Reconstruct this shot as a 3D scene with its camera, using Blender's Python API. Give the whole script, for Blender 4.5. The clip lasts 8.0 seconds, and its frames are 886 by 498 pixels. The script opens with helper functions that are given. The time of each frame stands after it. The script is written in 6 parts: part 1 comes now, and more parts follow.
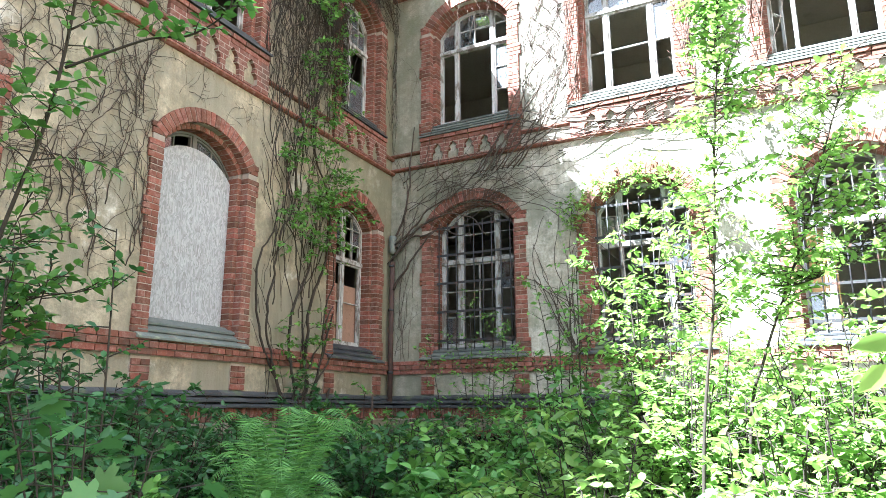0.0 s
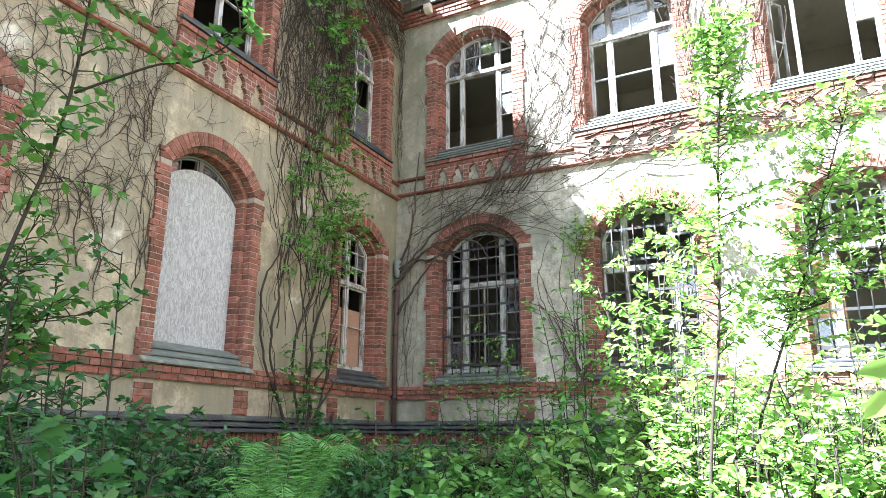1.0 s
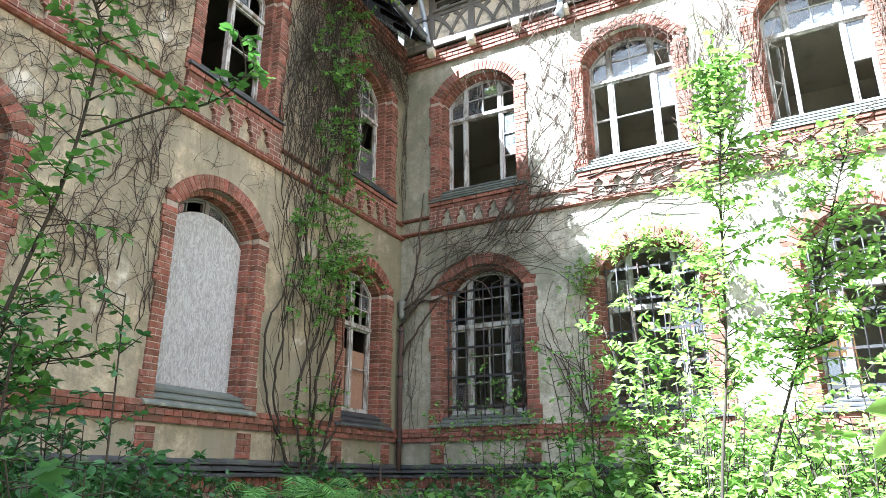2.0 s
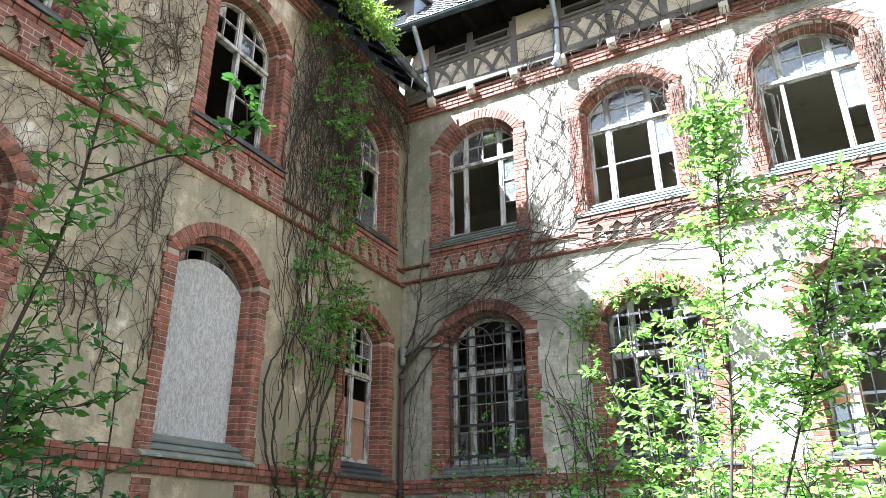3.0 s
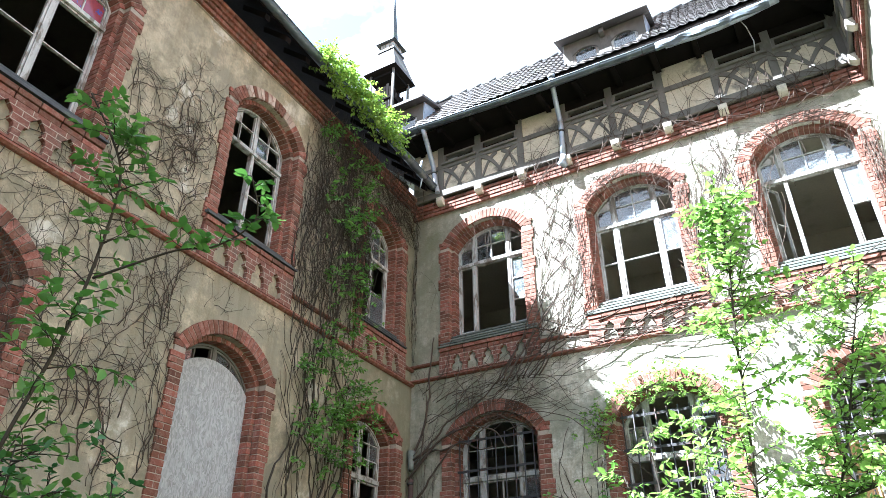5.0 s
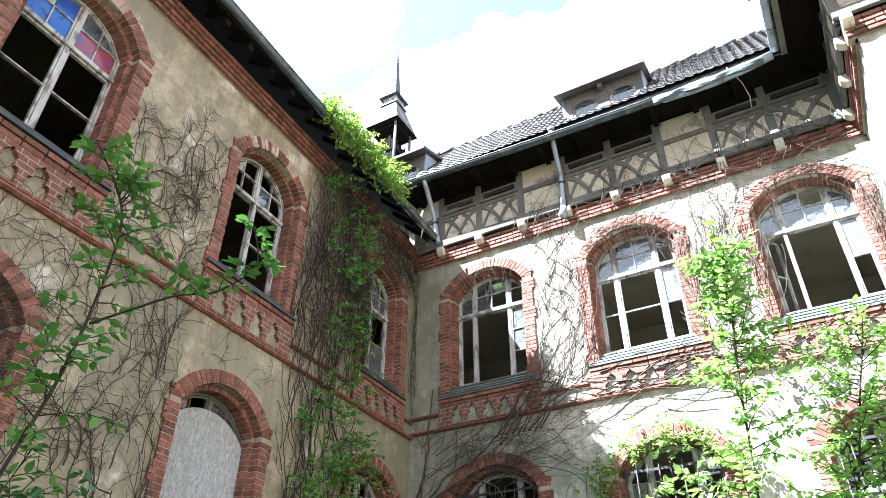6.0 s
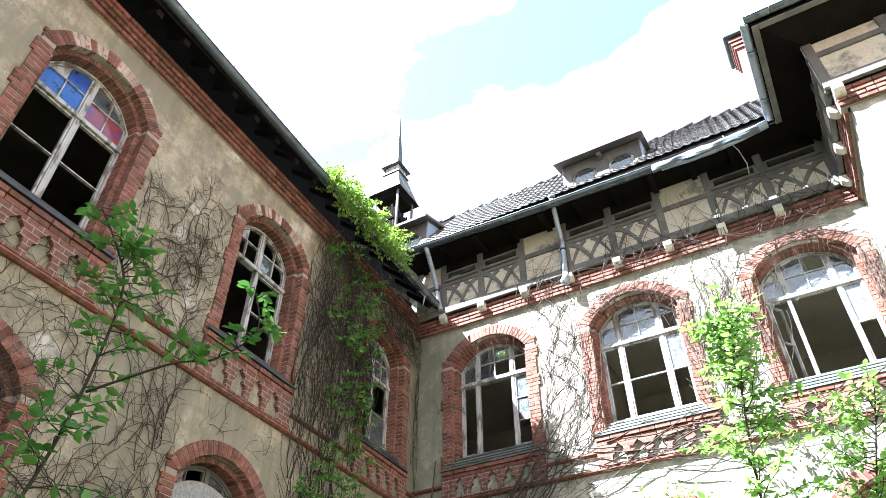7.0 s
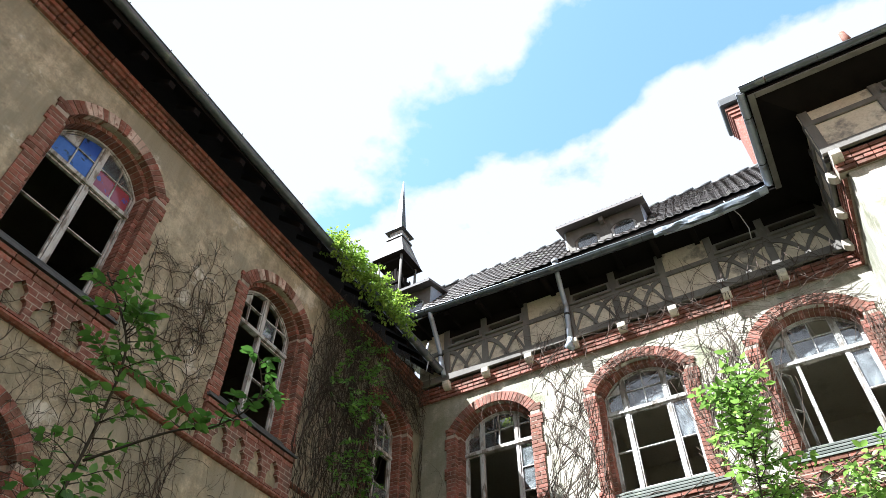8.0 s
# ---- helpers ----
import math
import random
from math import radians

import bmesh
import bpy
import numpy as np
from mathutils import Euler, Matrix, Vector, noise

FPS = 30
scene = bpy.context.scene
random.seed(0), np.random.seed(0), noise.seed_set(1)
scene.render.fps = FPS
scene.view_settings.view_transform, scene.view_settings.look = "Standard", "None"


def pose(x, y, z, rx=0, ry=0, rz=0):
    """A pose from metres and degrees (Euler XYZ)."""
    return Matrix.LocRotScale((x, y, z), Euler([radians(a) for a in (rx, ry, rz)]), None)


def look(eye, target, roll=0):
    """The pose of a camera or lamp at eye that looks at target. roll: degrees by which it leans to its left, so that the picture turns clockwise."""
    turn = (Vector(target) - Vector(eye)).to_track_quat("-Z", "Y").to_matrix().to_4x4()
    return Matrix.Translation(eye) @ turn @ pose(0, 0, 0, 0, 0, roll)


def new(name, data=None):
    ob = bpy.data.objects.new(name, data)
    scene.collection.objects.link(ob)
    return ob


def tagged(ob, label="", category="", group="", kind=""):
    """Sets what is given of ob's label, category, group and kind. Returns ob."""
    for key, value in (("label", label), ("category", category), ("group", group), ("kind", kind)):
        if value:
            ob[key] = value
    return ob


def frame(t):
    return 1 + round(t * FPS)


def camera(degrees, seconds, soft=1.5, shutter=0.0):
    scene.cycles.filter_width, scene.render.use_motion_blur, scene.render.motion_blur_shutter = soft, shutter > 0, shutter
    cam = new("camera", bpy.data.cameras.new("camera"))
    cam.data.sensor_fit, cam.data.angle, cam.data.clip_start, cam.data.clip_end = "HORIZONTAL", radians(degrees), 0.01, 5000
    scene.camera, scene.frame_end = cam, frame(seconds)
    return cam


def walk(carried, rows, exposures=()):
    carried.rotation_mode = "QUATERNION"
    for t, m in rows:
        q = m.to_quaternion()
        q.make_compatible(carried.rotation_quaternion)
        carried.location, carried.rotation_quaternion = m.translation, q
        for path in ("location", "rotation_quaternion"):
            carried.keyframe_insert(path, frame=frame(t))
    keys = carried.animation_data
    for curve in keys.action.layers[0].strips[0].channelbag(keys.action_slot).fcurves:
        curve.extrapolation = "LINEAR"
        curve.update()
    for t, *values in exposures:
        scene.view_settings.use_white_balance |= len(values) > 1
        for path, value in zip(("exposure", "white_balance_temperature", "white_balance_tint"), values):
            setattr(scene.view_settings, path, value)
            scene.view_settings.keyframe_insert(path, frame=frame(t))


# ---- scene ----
cam = camera(65.5, 8.0, soft=0.65)
PATH = [
    (0, (6.63, -10.506, 1.403), (5.721, -8.783, 1.855), -0.1),
    (0.5, (6.633, -10.506, 1.402), (5.721, -8.792, 1.884), 0.2),
    (1, (6.635, -10.504, 1.401), (5.721, -8.803, 1.922), 0.2),
    (1.5, (6.637, -10.5, 1.4), (5.723, -8.816, 1.97), 0.2),
    (3, (6.643, -10.483, 1.392), (5.752, -8.862, 2.153), -0.3),
    (3.5, (6.64, -10.473, 1.39), (5.762, -8.872, 2.205), 0.1),
    (4, (6.634, -10.461, 1.389), (5.767, -8.898, 2.285), 0.0),
    (4.5, (6.627, -10.45, 1.386), (5.767, -8.921, 2.345), -0.1),
    (5.8, (6.61, -10.426, 1.375), (5.787, -8.985, 2.492), 0.1),
    (6, (6.608, -10.422, 1.374), (5.796, -8.995, 2.517), 0.3),
    (6.5, (6.603, -10.413, 1.373), (5.818, -9.041, 2.598), 0.5),
    (7, (6.597, -10.406, 1.371), (5.839, -9.087, 2.669), 0.2),
    (7.5, (6.594, -10.403, 1.371), (5.863, -9.141, 2.739), 0.0),
    (8, (6.589, -10.409, 1.371), (5.887, -9.206, 2.806), 0.4),
]
EXPOSURES = [(0.0, 4.1, 5250, 8), (1.5, 4.0, 5250, 8), (3.0, 3.6, 5200, 8), (7.0, 3.5, 5350, 9), (7.4, 3.25, 5450, 9), (8.0, 2.5, 5650, 10)]
walk(cam, [(t, look(eye, target, roll)) for t, eye, target, roll in PATH], EXPOSURES)


# ---- world, sun ----
SUN_WAY = Vector((0.515, 0.59, -1.0)).normalized()
sun_at = -SUN_WAY
world = bpy.data.worlds.new("sky")
scene.world = world
world.use_nodes = True
wn = world.node_tree.nodes
wl = world.node_tree.links
bg = wn["Background"]
sky = wn.new("ShaderNodeTexSky")
sky.sky_type = "NISHITA"
sky.sun_disc = False
sky.sun_elevation = math.asin(sun_at.z)
sky.sun_rotation = math.atan2(sun_at.x, sun_at.y)
tc = wn.new("ShaderNodeTexCoord")
sep = wn.new("ShaderNodeSeparateXYZ")
wl.new(tc.outputs["Generated"], sep.inputs[0])
zmax = wn.new("ShaderNodeMath"); zmax.operation = "MAXIMUM"; zmax.inputs[1].default_value = 0.12
wl.new(sep.outputs["Z"], zmax.inputs[0])
flat = wn.new("ShaderNodeVectorMath"); flat.operation = "DIVIDE"
comb = wn.new("ShaderNodeCombineXYZ")
for k in range(3):
    wl.new(zmax.outputs[0], comb.inputs[k])
wl.new(tc.outputs["Generated"], flat.inputs[0])
wl.new(comb.outputs[0], flat.inputs[1])
cl = wn.new("ShaderNodeTexNoise")
cl.inputs["Scale"].default_value = 4.2
cl.inputs["Detail"].default_value = 9.0
cl.inputs["Roughness"].default_value = 0.56
wl.new(flat.outputs[0], cl.inputs["Vector"])
fsep = wn.new("ShaderNodeSeparateXYZ")
wl.new(flat.outputs[0], fsep.inputs[0])


def sky_math(op, a, b):
    q = wn.new("ShaderNodeMath"); q.operation = op
    for k, v in enumerate((a, b)):
        if isinstance(v, (int, float)):
            q.inputs[k].default_value = v
        else:
            wl.new(v, q.inputs[k])
    return q.outputs[0]


# a bank of cumulus over the back roof, a blue rift, and broken cloud beyond it
bank = sky_math("MULTIPLY", sky_math("SUBTRACT", fsep.outputs["Y"], 0.70), 7.0)
slant = sky_math("SUBTRACT", 0.40, sky_math("MULTIPLY", fsep.outputs["X"], 0.415))
veil = sky_math("MULTIPLY", sky_math("SUBTRACT", slant, fsep.outputs["Y"]), 1.7)
form = sky_math("MINIMUM", sky_math("MAXIMUM", bank, veil), 0.32)
grain = sky_math("MULTIPLY", sky_math("SUBTRACT", cl.outputs["Fac"], 0.5), 1.9)
cover = sky_math("ADD", form, grain)
cr = wn.new("ShaderNodeMapRange")
cr.inputs["From Min"].default_value, cr.inputs["From Max"].default_value = -0.13, 0.07
wl.new(cover, cr.inputs["Value"])
mixc = wn.new("ShaderNodeMix"); mixc.data_type = "RGBA"
wl.new(cr.outputs["Result"], mixc.inputs["Factor"])
boost = wn.new("ShaderNodeVectorMath"); boost.operation = "MULTIPLY"; boost.inputs[1].default_value = (7.4, 7.8, 5.8)
wl.new(sky.outputs[0], boost.inputs[0])
wl.new(boost.outputs[0], mixc.inputs["A"])
mixc.inputs["B"].default_value = (15.8, 15.8, 15.9, 1)
wl.new(mixc.outputs["Result"], bg.inputs["Color"])
bg.inputs["Strength"].default_value = 0.0120

sun = new("sun", bpy.data.lights.new("sun", "SUN"))
sun.data.energy = 5.0
sun.data.angle = radians(0.5)
sun.data.color = (1.0, 0.95, 0.86)
sun.matrix_world = look((0, 0, 30), Vector((0, 0, 30)) + SUN_WAY)


# ---- materials ----
def material(name, c1, c2, rough=0.85, big=1.2, fine=18.0, bump=0.3, metal=0.0, stain=None, stain_at=(0.56, 0.66), stain_scale=0.8,
             rand=0.0, stretch=(1, 1, 1), c3=None, fine_mix=0.35, spec=0.3, dist=0.01, transmit=0.0, island=False, streak=None, patches=None):
    """Two colours mixed by a broad and a fine noise, an optional stain with an edge of its own, grain as bump, and chance per object or per piece."""
    m = bpy.data.materials.new(name)
    m.use_nodes = True
    n, l = m.node_tree.nodes, m.node_tree.links
    b = n["Principled BSDF"]
    geo = n.new("ShaderNodeNewGeometry")
    mp = n.new("ShaderNodeMapping"); mp.inputs["Scale"].default_value = stretch
    l.new(geo.outputs["Position"], mp.inputs["Vector"])

    def noise_tex(scale, detail=4.0, rough_=0.6):
        t = n.new("ShaderNodeTexNoise")
        t.inputs["Scale"].default_value, t.inputs["Detail"].default_value, t.inputs["Roughness"].default_value = scale, detail, rough_
        l.new(mp.outputs[0], t.inputs["Vector"])
        return t

    def ramp(src, lo, hi):
        r = n.new("ShaderNodeMapRange")
        r.inputs["From Min"].default_value, r.inputs["From Max"].default_value = lo, hi
        l.new(src, r.inputs["Value"])
        return r.outputs["Result"]

    def mix(fac, a, c):
        x = n.new("ShaderNodeMix"); x.data_type = "RGBA"
        l.new(fac, x.inputs["Factor"])
        for sock, v in (("A", a), ("B", c)):
            if isinstance(v, tuple):
                x.inputs[sock].default_value = (*v, 1)
            else:
                l.new(v, x.inputs[sock])
        return x.outputs["Result"]

    f1, f2 = noise_tex(big), noise_tex(fine, 5.0, 0.7)
    col = mix(ramp(f1.outputs["Fac"], 0.35, 0.65), c1, c2)
    if c3:
        f3 = noise_tex(big * 3.1, 6.0, 0.7)
        col = mix(ramp(f3.outputs["Fac"], 0.46, 0.62), col, c3)
    dark = tuple(v * 0.62 for v in c1)
    fm = n.new("ShaderNodeMath"); fm.operation = "MULTIPLY"; fm.inputs[1].default_value = fine_mix
    l.new(ramp(f2.outputs["Fac"], 0.42, 0.66), fm.inputs[0])
    col = mix(fm.outputs[0], col, dark)
    if stain:
        f4 = noise_tex(stain_scale, 8.0, 0.65)
        col = mix(ramp(f4.outputs["Fac"], *stain_at), col, stain)
    if patches:
        f7 = noise_tex(5.5, 9.0, 0.75)
        m7 = n.new("ShaderNodeMath"); m7.operation = "MULTIPLY"; m7.inputs[1].default_value = 0.7
        l.new(ramp(f7.outputs["Fac"], 0.46, 0.62), m7.inputs[0])
        col = mix(m7.outputs[0], col, tuple(x * 0.72 for x in patches))
        f6 = noise_tex(0.55, 9.0, 0.72)
        col = mix(ramp(f6.outputs["Fac"], 0.49, 0.56), col, patches)
    if streak:
        ms_ = n.new("ShaderNodeMapping"); ms_.inputs["Scale"].default_value = (5.0, 5.0, 0.35)
        l.new(geo.outputs["Position"], ms_.inputs["Vector"])
        f5 = n.new("ShaderNodeTexNoise"); f5.inputs["Scale"].default_value = 1.0; f5.inputs["Detail"].default_value = 7.0; f5.inputs["Roughness"].default_value = 0.7
        l.new(ms_.outputs[0], f5.inputs["Vector"])
        sm = n.new("ShaderNodeMath"); sm.operation = "MULTIPLY"; sm.inputs[1].default_value = 0.45
        l.new(ramp(f5.outputs["Fac"], 0.44, 0.64), sm.inputs[0])
        col = mix(sm.outputs[0], col, streak)
    if rand:
        if island:
            src = geo.outputs["Random Per Island"]
        else:
            src = n.new("ShaderNodeObjectInfo").outputs["Random"]
        hsv = n.new("ShaderNodeHueSaturation")
        r = n.new("ShaderNodeMapRange")
        r.inputs["To Min"].default_value, r.inputs["To Max"].default_value = 1 - rand, 1 + rand
        l.new(src, r.inputs["Value"])
        l.new(r.outputs["Result"], hsv.inputs["Value"])
        r2 = n.new("ShaderNodeMapRange")
        r2.inputs["To Min"].default_value, r2.inputs["To Max"].default_value = 0.5 + 0.018 * rand, 0.5 - 0.018 * rand
        l.new(src, r2.inputs["Value"])
        l.new(r2.outputs["Result"], hsv.inputs["Hue"])
        l.new(col, hsv.inputs["Color"])
        col = hsv.outputs["Color"]
    l.new(col, b.inputs["Base Color"])
    b.inputs["Roughness"].default_value, b.inputs["Metallic"].default_value = rough, metal
    b.inputs["Specular IOR Level"].default_value = spec
    if bump:
        bp = n.new("ShaderNodeBump")
        bp.inputs["Strength"].default_value, bp.inputs["Distance"].default_value = bump, dist
        l.new(f2.outputs["Fac"], bp.inputs["Height"])
        l.new(bp.outputs[0], b.inputs["Normal"])
    if transmit:
        tr = n.new("ShaderNodeBsdfTranslucent")
        l.new(col, tr.inputs["Color"])
        ms = n.new("ShaderNodeMixShader"); ms.inputs[0].default_value = transmit
        l.new(b.outputs[0], ms.inputs[1]); l.new(tr.outputs[0], ms.inputs[2])
        l.new(ms.outputs[0], n["Material Output"].inputs["Surface"])
    return m


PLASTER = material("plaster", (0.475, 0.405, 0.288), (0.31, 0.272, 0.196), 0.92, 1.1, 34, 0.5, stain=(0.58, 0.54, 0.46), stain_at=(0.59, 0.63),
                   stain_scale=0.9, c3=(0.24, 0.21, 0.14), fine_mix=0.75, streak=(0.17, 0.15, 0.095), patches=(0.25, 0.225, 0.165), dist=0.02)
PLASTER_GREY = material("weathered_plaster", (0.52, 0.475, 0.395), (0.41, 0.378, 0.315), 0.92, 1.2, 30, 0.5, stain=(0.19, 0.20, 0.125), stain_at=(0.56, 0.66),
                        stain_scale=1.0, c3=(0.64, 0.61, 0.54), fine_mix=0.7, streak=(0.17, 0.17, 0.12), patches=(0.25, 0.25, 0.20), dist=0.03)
BRICK = material("red_brick", (0.195, 0.070, 0.043), (0.13, 0.053, 0.037), 0.85, 5, 55, 0.45, rand=0.38, c3=(0.23, 0.13, 0.10), fine_mix=0.6, dist=0.005, stain=(0.10, 0.065, 0.05), stain_at=(0.60, 0.74), stain_scale=2.2)
LIMED_BRICK = material("limed_brick", (0.46, 0.36, 0.30), (0.36, 0.25, 0.20), 0.9, 6, 50, 0.5, rand=0.25, stain=(0.17, 0.075, 0.055), stain_at=(0.55, 0.66), stain_scale=9, fine_mix=0.5)
MORTAR = material("mortar", (0.38, 0.32, 0.26), (0.26, 0.22, 0.18), 0.95, 3, 40, 0.5, fine_mix=0.5, stain=(0.15, 0.13, 0.1), stain_scale=2.0)
SLATE = material("slate", (0.10, 0.115, 0.10), (0.15, 0.16, 0.145), 0.6, 4, 40, 0.3, rand=0.25, stain=(0.2, 0.22, 0.16), stain_scale=3)
DARK_SLATE = material("dark_slate", (0.045, 0.048, 0.052), (0.075, 0.078, 0.08), 0.55, 3, 30, 0.4, rand=0.2, stain=(0.11, 0.14, 0.07), stain_scale=1.5)
FRAME_PAINT = material("flaking_white_paint", (0.48, 0.48, 0.47), (0.36, 0.355, 0.34), 0.6, 5, 50, 0.4, stain=(0.17, 0.15, 0.125), stain_at=(0.49, 0.58),
                       stain_scale=9, fine_mix=0.4, stretch=(1, 1, 0.35))
TIMBER = material("grey_timber", (0.165, 0.155, 0.138), (0.105, 0.097, 0.087), 0.85, 2.5, 45, 0.5, stretch=(1, 1, 0.4), stain=(0.17, 0.16, 0.14), stain_scale=3)
# near-black: the deep shade under the eaves is put into the colour
SOFFIT = material("shade_dark_boards", (0.011, 0.009, 0.008), (0.007, 0.006, 0.0055), 1.0, 2, 30, 0.4, rand=0.3, spec=0.05)
INFILL = material("cream_infill", (0.60, 0.53, 0.41), (0.50, 0.435, 0.33), 0.92, 1.5, 25, 0.4, stain=(0.22, 0.20, 0.17), stain_at=(0.52, 0.62), stain_scale=2.4, fine_mix=0.6)
STONE = material("pale_stone", (0.62, 0.57, 0.48), (0.5, 0.46, 0.39), 0.85, 4, 30, 0.4, stain=(0.3, 0.27, 0.22), stain_scale=5)
ZINC = material("zinc", (0.42, 0.46, 0.53), (0.32, 0.36, 0.42), 0.58, 4, 30, 0.3, metal=0.4, stain=(0.22, 0.22, 0.22), stain_scale=4)
DARK_ZINC = material("dark_zinc", (0.13, 0.15, 0.17), (0.08, 0.09, 0.10), 0.45, 4, 30, 0.2, metal=0.6, stain=(0.2, 0.22, 0.2), stain_scale=3)
RUST = material("rusty_iron", (0.085, 0.05, 0.04), (0.055, 0.036, 0.03), 0.85, 6, 40, 0.4)
IRON = material("black_iron", (0.05, 0.05, 0.052), (0.035, 0.035, 0.036), 0.6, 6, 40, 0.2, metal=0.4, stain=(0.12, 0.06, 0.04), stain_scale=6)
TILE = material("roof_tile", (0.115, 0.102, 0.098), (0.085, 0.08, 0.08), 0.75, 3, 40, 0.3, rand=0.3, stain=(0.2, 0.2, 0.17), stain_scale=2)
RED_TILE = material("red_roof_tile", (0.33, 0.10, 0.06), (0.25, 0.08, 0.05), 0.8, 1.5, 12, 0.3)
OSB = material("chipboard", (0.50, 0.49, 0.47), (0.40, 0.39, 0.37), 0.85, 2.0, 9, 0.25, stretch=(3.2, 3.2, 1.0), c3=(0.60, 0.60, 0.60), fine_mix=0.5)
nd, lk = OSB.node_tree.nodes, OSB.node_tree.links
vor = nd.new("ShaderNodeTexVoronoi"); vor.inputs["Scale"].default_value = 40.0
mpo = nd.new("ShaderNodeMapping"); mpo.inputs["Scale"].default_value = (1.0, 1.6, 0.42); mpo.inputs["Rotation"].default_value = (0.5, 0, 0)
lk.new(nd["Geometry"].outputs["Position"], mpo.inputs["Vector"])
wob = nd.new("ShaderNodeTexNoise"); wob.inputs["Scale"].default_value = 5.0
lk.new(nd["Geometry"].outputs["Position"], wob.inputs["Vector"])
wad = nd.new("ShaderNodeVectorMath"); wad.operation = "MULTIPLY_ADD"; wad.inputs[1].default_value = (0.25, 0.25, 0.25)
lk.new(wob.outputs["Color"], wad.inputs[0]); lk.new(mpo.outputs[0], wad.inputs[2]); lk.new(wad.outputs[0], vor.inputs["Vector"])
osep = nd.new("ShaderNodeSeparateColor"); lk.new(vor.outputs["Color"], osep.inputs[0])
ormp = nd.new("ShaderNodeValToRGB")
ormp.color_ramp.elements[0].color = (0.175, 0.175, 0.175, 1); ormp.color_ramp.elements[1].color = (0.39, 0.395, 0.41, 1)
lk.new(osep.outputs[0], ormp.inputs[0])
omix = nd.new("ShaderNodeMix"); omix.data_type = "RGBA"; omix.inputs["Factor"].default_value = 0.75
lk.new(nd["Principled BSDF"].inputs["Base Color"].links[0].from_socket, omix.inputs["A"]); lk.new(ormp.outputs[0], omix.inputs["B"])
lk.new(omix.outputs["Result"], nd["Principled BSDF"].inputs["Base Color"])
BOARD_PINK = material("brown_board", (0.33, 0.20, 0.14), (0.27, 0.17, 0.12), 0.8, 3, 30, 0.2, stain=(0.16, 0.09, 0.06), stain_scale=5)
BOARD_TAN = material("tan_board", (0.50, 0.31, 0.14), (0.43, 0.27, 0.13), 0.8, 3, 30, 0.2)
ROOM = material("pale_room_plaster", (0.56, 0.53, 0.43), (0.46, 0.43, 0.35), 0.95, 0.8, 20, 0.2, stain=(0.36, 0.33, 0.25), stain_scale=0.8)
# darker copy of ROOM: the gloom of the shaded wing's rooms as colour
ROOM_SHADED = material("shaded_room_plaster", (0.20, 0.175, 0.14), (0.14, 0.12, 0.10), 0.95, 0.8, 20, 0.2, stain=(0.08, 0.07, 0.055), stain_scale=0.8)
GROUND = material("leaf_litter", (0.085, 0.06, 0.038), (0.05, 0.042, 0.025), 0.95, 1.5, 25, 0.6, c3=(0.05, 0.075, 0.025), dist=0.04)
BARK = material("bark", (0.045, 0.036, 0.026), (0.028, 0.023, 0.018), 0.9, 6, 60, 0.6, stretch=(1, 1, 0.3))
DRY_STEM = material("dry_vine", (0.075, 0.056, 0.042), (0.042, 0.032, 0.025), 0.9, 5, 60, 0.4)
DEAD_STEM = material("bleached_vine", (0.085, 0.06, 0.045), (0.05, 0.036, 0.028), 0.9, 5, 60, 0.4)


def leaf_material(name, c1, c2, transmit=0.35):
    return material(name, c1, c2, 0.42, 1.5, 30, 0.0, rand=0.35, fine_mix=0.15, spec=0.5, transmit=transmit, island=True)


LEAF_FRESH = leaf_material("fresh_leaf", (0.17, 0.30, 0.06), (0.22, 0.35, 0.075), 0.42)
# yellower, lighter ivy leaf: sunlight on the eave clump is in its colour
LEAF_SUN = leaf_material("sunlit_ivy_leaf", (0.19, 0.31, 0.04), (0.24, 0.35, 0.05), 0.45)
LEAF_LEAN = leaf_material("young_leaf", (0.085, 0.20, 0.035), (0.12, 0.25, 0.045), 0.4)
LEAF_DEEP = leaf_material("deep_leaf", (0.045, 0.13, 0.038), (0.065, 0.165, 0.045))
LEAF_MAPLE = leaf_material("maple_leaf", (0.06, 0.16, 0.045), (0.085, 0.19, 0.05))
LEAF_FERN = leaf_material("fern_leaf", (0.15, 0.33, 0.07), (0.11, 0.26, 0.055))
LEAF_IVY = leaf_material("ivy_leaf", (0.12, 0.26, 0.045), (0.15, 0.31, 0.055))

GLASS = bpy.data.materials.new("window_glass")
GLASS.use_nodes = True
gn, gl = GLASS.node_tree.nodes, GLASS.node_tree.links
gb = gn["Principled BSDF"]
gb.inputs["Base Color"].default_value = (0.75, 0.82, 0.85, 1)
gb.inputs["Roughness"].default_value = 0.03
gb.inputs["Specular IOR Level"].default_value = 0.9
gtr = gn.new("ShaderNodeBsdfTransparent"); gtr.inputs[0].default_value = (0.80, 0.85, 0.86, 1)
ggl = gn.new("ShaderNodeBsdfGlossy"); ggl.inputs["Roughness"].default_value = 0.03
gfr = gn.new("ShaderNodeFresnel"); gfr.inputs[0].default_value = 2.5
gmx = gn.new("ShaderNodeMixShader")
gno = gn.new("ShaderNodeTexNoise"); gno.inputs["Scale"].default_value = 2.5
gbp = gn.new("ShaderNodeBump"); gbp.inputs["Strength"].default_value = 0.06
gl.new(gno.outputs["Fac"], gbp.inputs["Height"]); gl.new(gbp.outputs[0], ggl.inputs["Normal"])
gl.new(gfr.outputs[0], gmx.inputs[0]); gl.new(gtr.outputs[0], gmx.inputs[1]); gl.new(ggl.outputs[0], gmx.inputs[2])
